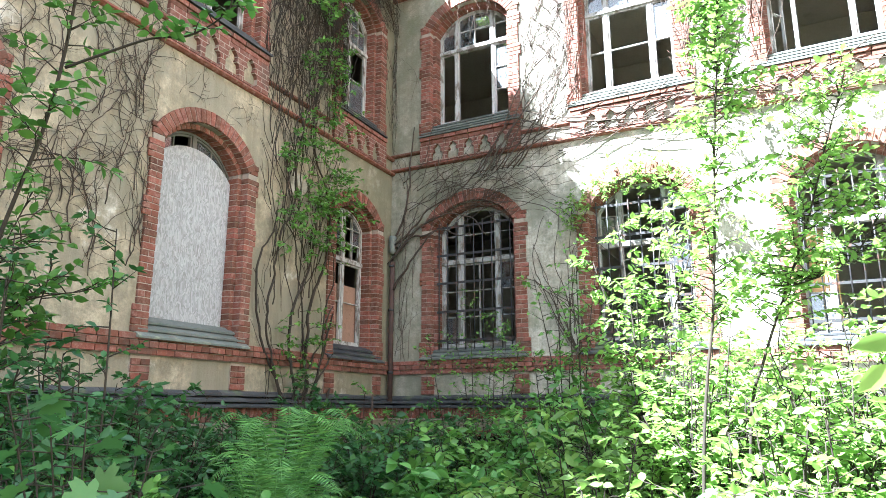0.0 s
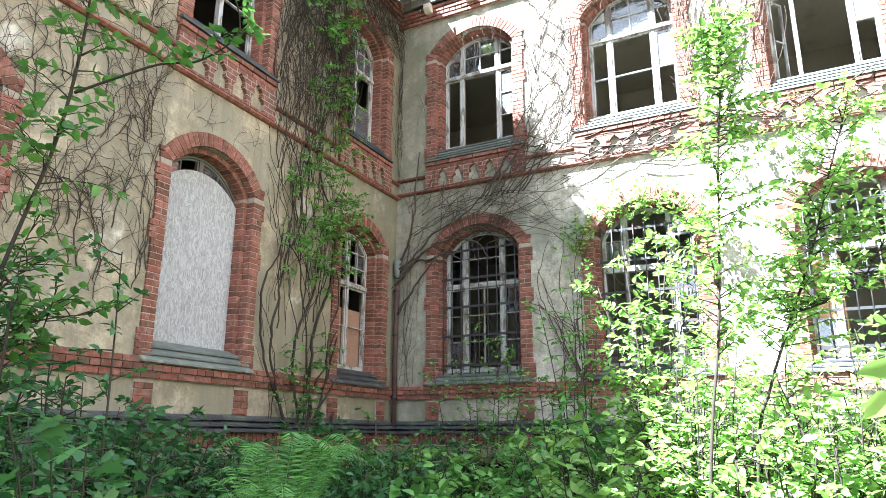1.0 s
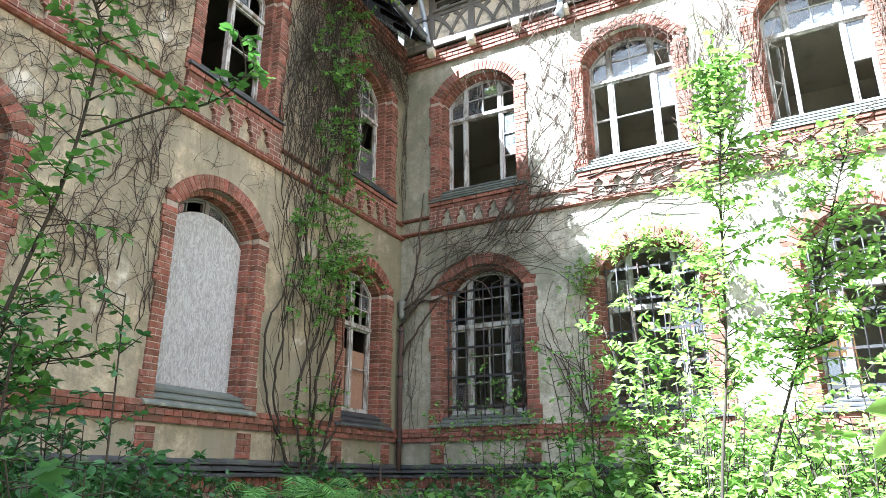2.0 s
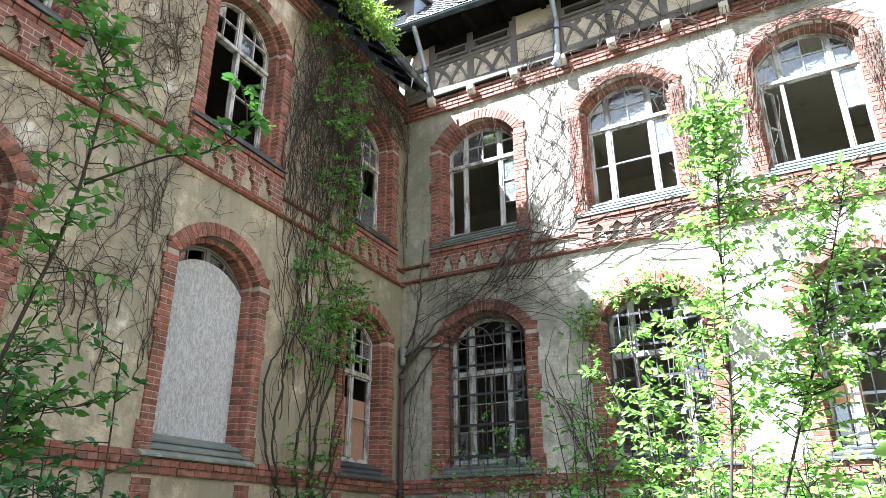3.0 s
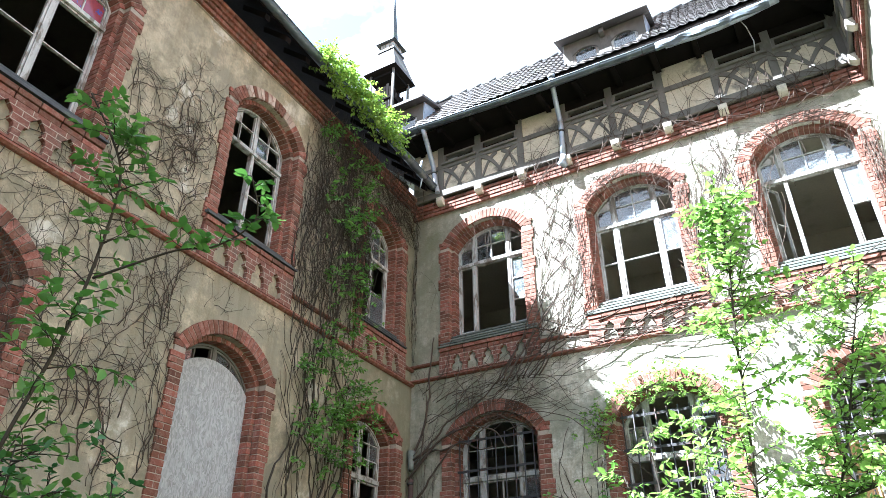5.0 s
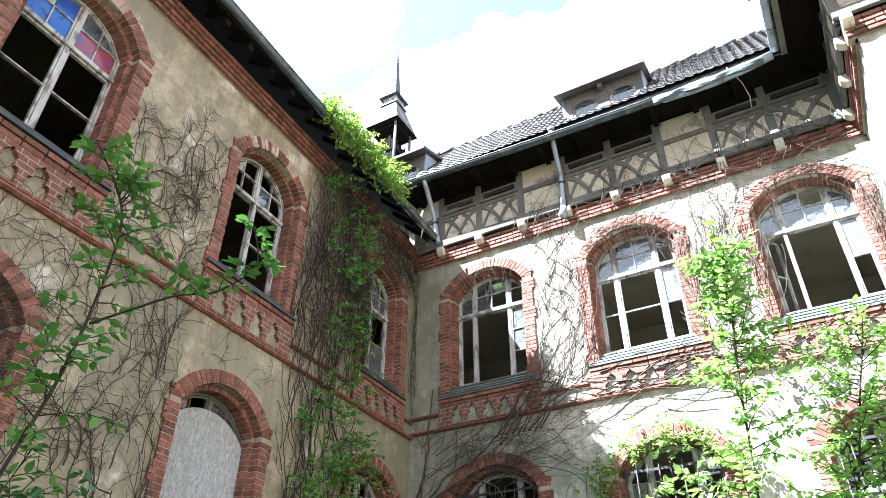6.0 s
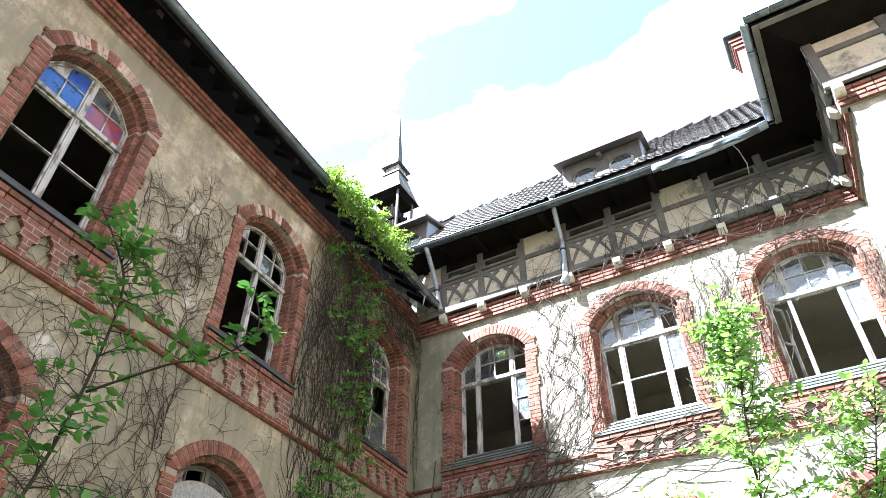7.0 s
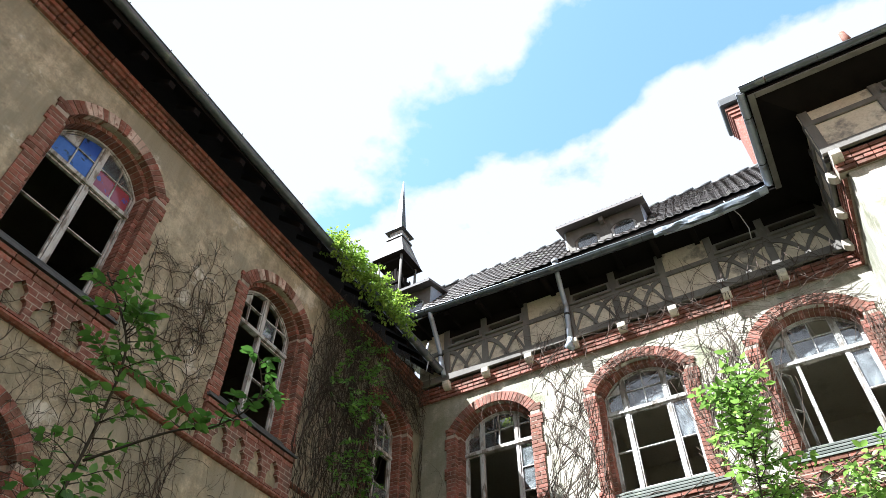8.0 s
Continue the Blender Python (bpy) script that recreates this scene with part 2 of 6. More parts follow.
gdu = gn.new("ShaderNodeBsdfDiffuse"); gdu.inputs[0].default_value = (0.62, 0.66, 0.68, 1)
gdn = gn.new("ShaderNodeTexNoise"); gdn.inputs["Scale"].default_value = 3.0; gdn.inputs["Detail"].default_value = 6.0
gdr = gn.new("ShaderNodeMapRange")
gdr.inputs["From Min"].default_value, gdr.inputs["From Max"].default_value = 0.35, 0.7
gdr.inputs["To Min"].default_value, gdr.inputs["To Max"].default_value = 0.02, 0.13
gl.new(gdn.outputs["Fac"], gdr.inputs["Value"])
gdm = gn.new("ShaderNodeMixShader")
gl.new(gdr.outputs["Result"], gdm.inputs[0]); gl.new(gmx.outputs[0], gdm.inputs[1]); gl.new(gdu.outputs[0], gdm.inputs[2])
gl.new(gdm.outputs[0], gn["Material Output"].inputs["Surface"])

# reflected blue sky and red roof, put into the panes' own colour
PANE_BLUE = material("sky_reflection_pane", (0.035, 0.085, 0.36), (0.05, 0.11, 0.42), 0.12, 4, 20, 0.0, stain=(0.02, 0.025, 0.04), stain_at=(0.58, 0.62), stain_scale=6, spec=0.6)
PANE_RED = material("roof_reflection_pane", (0.26, 0.06, 0.075), (0.22, 0.05, 0.07), 0.12, 4, 20, 0.0, stain=(0.05, 0.09, 0.34), stain_at=(0.55, 0.58), stain_scale=7, spec=0.6)


# moulded brickwork of the aprons: courses with pale joints
APRON = material("apron_brickwork", (0.18, 0.067, 0.048), (0.12, 0.052, 0.041), 0.87, 5, 55, 0.45, c3=(0.21, 0.12, 0.09), fine_mix=0.6, dist=0.005, stain=(0.09, 0.07, 0.055), stain_at=(0.56, 0.70), stain_scale=2.2)
an, al = APRON.node_tree.nodes, APRON.node_tree.links
atc = an.new("ShaderNodeTexCoord"); asp = an.new("ShaderNodeSeparateXYZ"); acb = an.new("ShaderNodeCombineXYZ")
al.new(atc.outputs["Object"], asp.inputs[0]); al.new(asp.outputs["X"], acb.inputs["X"]); al.new(asp.outputs["Z"], acb.inputs["Y"])
abk = an.new("ShaderNodeTexBrick")
abk.inputs["Scale"].default_value, abk.inputs["Mortar Size"].default_value = 1.0, 0.005
abk.inputs["Brick Width"].default_value, abk.inputs["Row Height"].default_value = 0.19, 0.077
al.new(acb.outputs[0], abk.inputs["Vector"])
amx = an.new("ShaderNodeMix"); amx.data_type = "RGBA"; amx.inputs["B"].default_value = (0.30, 0.25, 0.20, 1)
al.new(abk.outputs["Fac"], amx.inputs["Factor"]); al.new(an["Principled BSDF"].inputs["Base Color"].links[0].from_socket, amx.inputs["A"])
al.new(amx.outputs["Result"], an["Principled BSDF"].inputs["Base Color"])

# moss creeping over the plaster near the damp corner, in ragged patches
for mossy, strength in ((PLASTER, 0.62), (PLASTER_GREY, 0.55)):
    mn, ml = mossy.node_tree.nodes, mossy.node_tree.links
    mg = mn["Geometry"]
    mflat = mn.new("ShaderNodeVectorMath"); mflat.operation = "MULTIPLY"; mflat.inputs[1].default_value = (1, 1, 0)
    mlen = mn.new("ShaderNodeVectorMath"); mlen.operation = "LENGTH"
    ml.new(mg.outputs["Position"], mflat.inputs[0]); ml.new(mflat.outputs[0], mlen.inputs[0])
    mt = mn.new("ShaderNodeTexNoise"); mt.inputs["Scale"].default_value = 2.4; mt.inputs["Detail"].default_value = 9.0; mt.inputs["Roughness"].default_value = 0.72
    ml.new(mg.outputs["Position"], mt.inputs["Vector"])
    mad = mn.new("ShaderNodeMath"); mad.operation = "MULTIPLY_ADD"; mad.inputs[1].default_value = 5.0
    ml.new(mt.outputs["Fac"], mad.inputs[0])
    mneg = mn.new("ShaderNodeMath"); mneg.operation = "MULTIPLY"; mneg.inputs[1].default_value = -1.0
    ml.new(mlen.outputs["Value"], mneg.inputs[0]); ml.new(mneg.outputs[0], mad.inputs[2])
    mr = mn.new("ShaderNodeMapRange")
    mr.inputs["From Min"].default_value, mr.inputs["From Max"].default_value, mr.inputs["To Max"].default_value = 0.0, 1.3, strength
    ml.new(mad.outputs[0], mr.inputs["Value"])
    mm = mn.new("ShaderNodeMix"); mm.data_type = "RGBA"; mm.inputs["B"].default_value = (0.15, 0.15, 0.095, 1)
    mb = mn["Principled BSDF"].inputs["Base Color"]
    ml.new(mr.outputs["Result"], mm.inputs["Factor"]); ml.new(mb.links[0].from_socket, mm.inputs["A"]); ml.new(mm.outputs["Result"], mb)


# ---- mesh helpers ----
def mesh_of(bm, name, mat):
    me = bpy.data.meshes.new(name)
    bm.normal_update()
    bm.to_mesh(me)
    bm.free()
    me.materials.append(mat)
    return me


def link(name, me, parent=None, m=None, label=""):
    ob = new(name, me)
    if parent is not None:
        ob.parent = parent
    if m is not None:
        ob.matrix_basis = m
    if label:
        ob["label"] = label
    return ob


def part(name, bm, mat, parent=None, label="", m=None):
    """Links a bmesh as one mesh object under a thing or a part."""
    return link(name, mesh_of(bm, name, mat), parent, m, label)


def thing(name, m, label, category, group="", kind=""):
    """An Empty at a thing's base."""
    ob = new(name)
    ob.empty_display_size = 0.2
    ob.matrix_basis = m
    return tagged(ob, label, category, group, kind)


def box_into(bm, x0, x1, y0, y1, z0, z1, bevel=0.0):
    r = bmesh.ops.create_cube(bm, size=1.0, matrix=Matrix.Translation(((x0 + x1) / 2, (y0 + y1) / 2, (z0 + z1) / 2)) @ Matrix.Diagonal((x1 - x0, y1 - y0, z1 - z0, 1)))
    if bevel:
        vs = set(r["verts"])
        es = [e for e in bm.edges if e.verts[0] in vs and e.verts[1] in vs]
        bmesh.ops.bevel(bm, geom=es, offset=bevel, segments=1, affect="EDGES")
    return bm


def box(x0, x1, y0, y1, z0, z1, bevel=0.0):
    return box_into(bmesh.new(), x0, x1, y0, y1, z0, z1, bevel)


def plate_into(bm, outline, holes, y0, y1):
    """A plate in the x-z plane from y0 to y1, with holes through it."""
    old = set(bm.faces)
    edges = []
    for loop in (outline, *holes):
        vs = [bm.verts.new((p[0], y0, p[1])) for p in loop]
        edges += [bm.edges.new((vs[i], vs[(i + 1) % len(vs)])) for i in range(len(vs))]
    bmesh.ops.triangle_fill(bm, use_beauty=True, use_dissolve=False, edges=edges, normal=(0, -1, 0))
    faces = [f for f in bm.faces if f not in old]
    r = bmesh.ops.extrude_face_region(bm, geom=faces, use_keep_orig=True)
    bmesh.ops.translate(bm, verts=[g for g in r["geom"] if isinstance(g, bmesh.types.BMVert)], vec=(0, y1 - y0, 0))
    bmesh.ops.recalc_face_normals(bm, faces=[f for f in bm.faces if f not in old])
    return bm


def plate(outline, holes, y0, y1):
    return plate_into(bmesh.new(), outline, holes, y0, y1)


def tube_into(bm, pts, radii, sides=6):
    """A tube along points, with a radius at each."""
    rings = []
    up = Vector((0.13, 0.21, 0.97))
    n = len(pts)
    for i, p in enumerate(pts):
        d = (pts[min(i + 1, n - 1)] - pts[max(i - 1, 0)]).normalized()
        a = d.cross(up)
        if a.length < 1e-3:
            a = d.cross(Vector((1, 0, 0)))
        a.normalize()
        b = d.cross(a)
        rings.append([bm.verts.new(p + (a * math.cos(2 * math.pi * k / sides) + b * math.sin(2 * math.pi * k / sides)) * radii[i]) for k in range(sides)])
    for r0, r1 in zip(rings, rings[1:]):
        for k in range(sides):
            f = bm.faces.new((r0[k], r0[(k + 1) % sides], r1[(k + 1) % sides], r1[k]))
            f.smooth = True
    bm.faces.new(rings[0][::-1])
    bm.faces.new(rings[-1])
    return bm


def tube(pts, radii, sides=6):
    if not isinstance(radii, (list, tuple)):
        radii = [radii] * len(pts)
    return tube_into(bmesh.new(), [Vector(p) for p in pts], radii, sides)


BRICKS = {}


def brick_mesh(w, h, d):
    key = (round(w, 3), round(h, 3), round(d, 3))
    if key not in BRICKS:
        BRICKS[key] = mesh_of(box(-w / 2, w / 2, -d / 2, d / 2, -h / 2, h / 2, 0.004), "brick", BRICK)
    return BRICKS[key]


def brick(parent, x, y, z, w, h, d, jitter=0.003):
    m = pose(x + random.uniform(-1, 1) * jitter * 0.5, y + random.uniform(-1, 1) * jitter, z, 0, 0, random.uniform(-0.6, 0.6))
    return link("brick", brick_mesh(w, h, d), parent, m)


def brick_row(parent, x0, x1, y, z, h=0.067, d=0.12, length=0.25, soldier=False):
    """A row of bricks from x0 to x1."""
    step = 0.077 if soldier else length + 0.01
    n = max(1, round((x1 - x0) / step))
    w = (x1 - x0) / n
    for i in range(n):
        brick(parent, x0 + (i + 0.5) * w, y, z, w - 0.01, h, d)


# ---- the plan ----
GROUND_Z = -0.25
COLUMNS_BACK = (1.63, 4.50, 7.34)
COLUMNS_GF = (1.66, 4.52, 7.40)
COLUMNS_LEFT = (-7.95, -4.55)
COLUMNS_LEFT_GF = (-8.06, -4.61)
NARROW = -1.15
CORNER_X = 8.56
WING_Y = -2.2
HALF, HALF_NARROW, HL = 0.79, 0.63, 0.71
GF, FF = 2.42, 6.59
RISE, RISE_LOW = 0.46, 0.41
SPRING_GF, SPRING_FF = 2.10, 1.86
TOP_BACK, TOP_LEFT = 9.62, 9.80
STRING_BACK, STRING_LEFT = 5.80, 5.75
TURN = pose(0, 0, 0, 0, 0, 2.0)
AT_BACK = Matrix.Identity(4)
AT_LEFT = TURN @ pose(0, 0, 0, 0, 0, 90)
AT_SIDE = pose(CORNER_X, 0, 0, 0, 0, -90)
AT_FRONT = pose(CORNER_X, WING_Y, 0)


def arc_radius(half, rise):
    return (half * half + rise * rise) / (2 * rise)


def arch_outline(half, spring, rise, bottom=0.0, n=14, cx=0.0, cz=0.0):
    r = arc_radius(half, rise)
    a = math.asin(min(1, half / r))
    pts = [(cx - half, cz + bottom), (cx + half, cz + bottom)]
    for i in range(n + 1):
        t = a - 2 * a * i / n
        pts.append((cx + r * math.sin(t), cz + spring + rise - r + r * math.cos(t)))
    return pts


def cell(u0, u1, z0, z1, half, spring, rise, inset):
    """A light or pane between u0 and u1, z0 and z1, cut by an arch that lies inset inside the given one."""
    r = arc_radius(half, rise)
    zc = spring + rise - r

    def top(u):
        q = (r - inset) ** 2 - u * u
        return min(z1, zc + math.sqrt(q)) if q > 0 else z0
    n = 6
    pts = [(u0, z0), (u1, z0)]
    for i in range(n + 1):
        u = u1 + (u0 - u1) * i / n
        pts.append((u, max(z0 + 0.015, top(u))))
    return pts


# ground
bm = bmesh.new()
bmesh.ops.create_grid(bm, x_segments=90, y_segments=90, size=1.0)
for v in bm.verts:
    sx = math.copysign(abs(v.co.x) ** 3, v.co.x) * 900 + 4
    sy = math.copysign(abs(v.co.y) ** 3, v.co.y) * 900 - 6
    near = max(0.0, 1 - max(abs(sx - 4), abs(sy + 6)) / 40)
    v.co = (sx, sy, GROUND_Z + near * 0.16 * noise.noise(Vector((sx * 0.5, sy * 0.5, 0))))
tagged(part("ground", bm, GROUND), "dark leaf-littered courtyard soil under green undergrowth", "ground", kind="structure")

# walls with their openings
holes = []
for c, g in zip(COLUMNS_BACK, COLUMNS_GF):
    holes.append(arch_outline(HALF + 0.02, SPRING_GF, RISE, -0.16, cx=g, cz=GF))
    holes.append(arch_outline(HALF + 0.02, SPRING_FF, RISE, -0.2, cx=c, cz=FF))
tagged(part("wall_back", plate([(0.0, GROUND_Z - 0.5), (CORNER_X, GROUND_Z - 0.5), (CORNER_X, TOP_BACK), (0.0, TOP_BACK)], holes, 0, 0.45), PLASTER_GREY),
       "weathered beige plaster wall with green and grey stains", "wall", kind="structure")
holes = []
for c, g, h in (*zip(COLUMNS_LEFT, COLUMNS_LEFT_GF, (HL, HL)), (NARROW, NARROW, HALF_NARROW)):
    holes.append(arch_outline(h + 0.02, SPRING_GF, RISE_LOW if h > 0.65 else 0.33, -0.16, cx=g, cz=GF))
    holes.append(arch_outline(h + 0.02, SPRING_FF, RISE if h > 0.65 else 0.36, -0.2, cx=c, cz=FF))
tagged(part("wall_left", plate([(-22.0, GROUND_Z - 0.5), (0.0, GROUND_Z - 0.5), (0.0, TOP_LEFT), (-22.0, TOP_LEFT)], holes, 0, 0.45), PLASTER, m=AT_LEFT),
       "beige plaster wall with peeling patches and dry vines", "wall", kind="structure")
tagged(part("wall_wing_side", plate([(0.0, GROUND_Z - 0.5), (-WING_Y, GROUND_Z - 0.5), (-WING_Y, TOP_BACK), (0.0, TOP_BACK)], [], 0, 0.45), PLASTER_GREY, m=AT_SIDE),
       "sunlit pale plaster side wall of the projecting wing", "wall", kind="structure")
tagged(part("wall_wing_front", plate([(0.45, GROUND_Z - 0.5), (9.0, GROUND_Z - 0.5), (9.0, TOP_BACK), (0.45, TOP_BACK)], [], 0.0, 0.45), PLASTER_GREY, m=AT_FRONT),
       "sunlit pale plaster front wall of the projecting wing", "wall", kind="structure")

# rooms behind the windows
for z0, z1 in ((1.3, 1.5), (5.55, 5.75), (9.45, 9.6)):
    tagged(part("floor_inside", box(-6.0, 9.0, 0.5, 5.0, z0, z1), ROOM), "bare dusty floor of the empty rooms", "floor", kind="structure")
    tagged(part("floor_inside", box(-6.0, -0.5, -22.0, 0.46, z0, z1), ROOM_SHADED, m=TURN), "bare dusty floor of the empty rooms", "floor", kind="structure")
INNER = [(-6.0, 17.0, 5.0, 5.3, -1, 9.6), (-6.3, -6.0, -22.0, 5.3, -1, 9.6), (-6.0, -0.46, -22.3, -22.0, -1, 9.6), (17.2, 17.5, -2.2, 5.3, -1, 9.6)]
INNER += [(x, x + 0.15, 0.46, 5.0, z, z + 3.7) for x in (3.0, 5.9, 8.7) for z in (1.5, 5.75)]
for dims in INNER:
    tagged(part("wall_inside", box(*dims), ROOM_SHADED if dims[0] < -5.9 and dims[1] < 0 else ROOM), "bare stained plaster wall of an empty room", "wall", kind="structure")
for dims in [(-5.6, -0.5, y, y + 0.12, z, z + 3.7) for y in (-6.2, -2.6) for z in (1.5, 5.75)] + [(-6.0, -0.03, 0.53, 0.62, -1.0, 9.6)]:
    tagged(part("wall_inside", box(*dims), ROOM_SHADED), "bare stained plaster wall of an empty room", "wall", kind="structure")


# ---- window surrounds, frames and sills ----
def surround(parent, half, spring, rise, base, outer=0.20, pale=False):
    """Brick jambs and arch in two orders, the inner one set back."""
    course = 0.077
    n = int((spring - base) / course)
    r = arc_radius(half, rise)
    a = math.asin(half / r)
    bmm = bmesh.new()
    zc = spring + rise - r
    for s in (-1, 1):
        xa, xb = sorted((s * (half + 0.008), s * (half + outer - 0.006)))
        box_into(bmm, xa, xb, -0.0255, 0.09, base, spring)
        xa, xb = sorted((s * (half - 0.056), s * (half + 0.015)))
        box_into(bmm, xa, xb, 0.098, 0.27, base, spring)
    ring = []
    for rr in (r + outer - 0.006, r + 0.008):
        row = [(rr * math.sin(a - 2 * a * i / 16), zc + rr * math.cos(a - 2 * a * i / 16)) for i in range(17)]
        ring += row if rr > r + 0.05 else row[::-1]
    plate_into(bmm, ring, [], -0.0255, 0.09)
    ring = []
    ri = r - 0.058
    ai = math.asin((half - 0.06) / r)
    for rr in (r + 0.01, ri):
        row = [(rr * math.sin(a - 2 * a * i / 16), zc + rr * math.cos(a - 2 * a * i / 16)) for i in range(17)]
        ring += row if rr > ri else row[::-1]
    plate_into(bmm, ring, [], 0.10, 0.27)
    part("mortar_bed", bmm, MORTAR, parent)
    mid = int(n * 0.62)
    for s in (-1, 1):
        for k in range(n):
            z = base + (k + 0.5) * course
            wide = k >= n - 3 or mid <= k < mid + 3 or k < 4
            w = outer + (0.04 if wide else 0.0)
            if k % 2 == 0:
                brick(parent, s * (half + w / 2), 0.028, z, w, 0.067, 0.12)
            else:
                brick(parent, s * (half + w * 0.24), 0.028, z, w * 0.48 - 0.01, 0.067, 0.12)
                brick(parent, s * (half + w * 0.74), 0.028, z, w * 0.52, 0.067, 0.12)
            brick(parent, s * (half - 0.026), 0.18, z, 0.075, 0.067, 0.18)
    for s in (-1, 1):
        brick(parent, s * (half + outer * 0.64), 0.028, spring + 0.036, outer * 0.78, 0.067, 0.118)
        brick(parent, s * (half + outer * 0.86), 0.028, spring + 0.112, outer * 0.52, 0.067, 0.118)
    # arch
    for rr, th, y, d in ((r, outer, 0.026, 0.125), (r - 0.068, 0.08, 0.18, 0.18)):
        m = max(8, round(2 * a * (rr + th * 0.5) / 0.082))
        step = 2 * a / m
        key = ("arch", round(rr, 3), round(th, 3), m)
        if key not in BRICKS:
            g = 0.005
            w0, w1 = rr * step / 2 - g, (rr + th) * step / 2 - g
            bmv = bmesh.new()
            f = bmesh.ops.create_cube(bmv, size=1.0)["verts"]
            for v in f:
                top = v.co.z > 0
                v.co = (math.copysign(w1 if top else w0, v.co.x), v.co.y * d, rr + (th if top else 0))
            bmesh.ops.bevel(bmv, geom=bmv.edges[:], offset=0.004, segments=1, affect="EDGES")
            BRICKS[key] = mesh_of(bmv, "brick", BRICK)
        for i in range(m):
            t = -a + (i + 0.5) * step
            me = BRICKS[key]
            if pale and th > 0.1 and 0.16 < i / m < 0.72 and random.random() < 0.62:
                if (key, "pale") not in BRICKS:
                    BRICKS[(key, "pale")] = BRICKS[key].copy()
                    BRICKS[(key, "pale")].materials[0] = LIMED_BRICK
                me = BRICKS[(key, "pale")]
            link("brick", me, parent, pose(0, y + random.uniform(-0.003, 0.003), zc, 0, math.degrees(t), 0))


def slate_sill(parent, half, drop, mat=SLATE, rows=3, out=0.075):
    """Slate strips that slope out below the frame."""
    for k in range(rows):
        z1, z0 = -drop * k / rows, -drop * (k + 1) / rows
        y1, y0 = 0.12 - (0.12 + out) * k / rows, 0.12 - (0.12 + out) * (k + 1) / rows
        w = half + 0.02 + 0.03 * k
        bms = bmesh.new()
        prof = [(y1 + 0.02, z1 + 0.006), (y0 - 0.026, z0 + 0.020), (y0 - 0.024, z0 - 0.004), (y0 + 0.03, z0 + 0.002)]
        ea = [bms.verts.new((-w - random.uniform(0, 0.01), q[0], q[1])) for q in prof]
        eb = [bms.verts.new((w + random.uniform(0, 0.01), q[0], q[1])) for q in prof]
        for q in range(4):
            bms.faces.new((ea[q], ea[(q + 1) % 4], eb[(q + 1) % 4], eb[q]))
        bms.faces.new(ea[::-1]); bms.faces.new(eb)
        bmesh.ops.recalc_face_normals(bms, faces=bms.faces[:])
        part("sill_slate", bms, mat, parent)
    part("sill_bed", plate([(-half - 0.03, -drop), (half + 0.03, -drop), (half + 0.03, -0.03), (-half - 0.03, -0.03)], [], 0.09, 0.34), MORTAR, parent)


def window_frame(parent, half, spring, rise, transom, mullions, panes_up=(2, 2), panes_low=(1, 2), missing=(), open_left=False, glass_low=(), mat=FRAME_PAINT, tint=None, glazed=0.85):
    """Frame with mullions and a transom; a sash in each light, with its bars and panes."""
    hi = half - 0.06
    r = arc_radius(half, rise)
    inset = 0.06
    edges = [-hi + 0.035] + [m + s * 0.028 for m in mullions for s in (-1, 1)] + [hi - 0.035]
    lights = [(edges[2 * i], edges[2 * i + 1]) for i in range(len(edges) // 2)]
    outline = cell(-hi, hi, 0, 9, half, spring, rise, inset)
    outline = [(-hi, 0), (hi, 0)] + [(u, z) for u, z in outline[2:]]
    holes = []
    for u0, u1 in lights:
        holes.append([(u0, 0.06), (u1, 0.06), (u1, transom - 0.035), (u0, transom - 0.035)])
        holes.append(cell(u0, u1, transom + 0.035, 9, half, spring, rise, inset + 0.035))
    fr = part("window_frame", plate(outline, holes, 0.26, 0.34), mat, parent)
    part("transom", box(-hi, hi, 0.235, 0.26, transom - 0.035, transom + 0.03, 0.006), mat, fr)
    for i, (u0, u1) in enumerate(lights):
        for low in (True, False):
            z0, z1 = (0.06, transom - 0.035) if low else (transom + 0.035, 9.0)
            ins = inset + 0.035
            gap = low and i in missing
            if gap:
                continue
            f = 0.028
            cols, rows = (panes_low[i] if isinstance(panes_low, list) else panes_low) if low else (panes_up[i] if isinstance(panes_up, list) else panes_up)
            ztop = z1 if low else min(9, spring + rise - inset - 0.035)
            cells = []
            for cx in range(cols):
                for rz in range(rows):
                    a0 = u0 + f + (u1 - u0 - 2 * f) * cx / cols + (0.008 if cx else 0)
                    a1 = u0 + f + (u1 - u0 - 2 * f) * (cx + 1) / cols - (0.008 if cx < cols - 1 else 0)
                    b0 = z0 + f + (ztop - z0 - 2 * f) * rz / rows + (0.008 if rz else 0)
                    b1 = z0 + f + (ztop - z0 - 2 * f) * (rz + 1) / rows - (0.008 if rz < rows - 1 else 0)
                    c = cell(a0, a1, b0, b1, half, spring, rise, ins + f)
                    if max(p[1] for p in c) - b0 > 0.05:
                        cells.append(c)
            sash = plate(cell(u0 + 0.004, u1 - 0.004, z0 + 0.004, z1 - 0.004, half, spring, rise, ins + 0.004), cells, 0.275, 0.32)
            m = None
            if low and open_left and i == 0:
                m = pose(u0, 0.30, 0, 0, 0, 55) @ pose(-u0, -0.30, 0)
            so = part("sash", sash, mat, fr, m=m)
            for k, c in enumerate(cells):
                if (not low and (tint or random.random() < glazed)) or (low and (i, k) in glass_low):
                    po = part("pane", plate([(x, z) for x, z in c], [], 0.296, 0.30), tint[i] if tint and not low and not (i == 1 and k % 2 == 1) else GLASS, so)
                    po.visible_shadow = False
    return fr


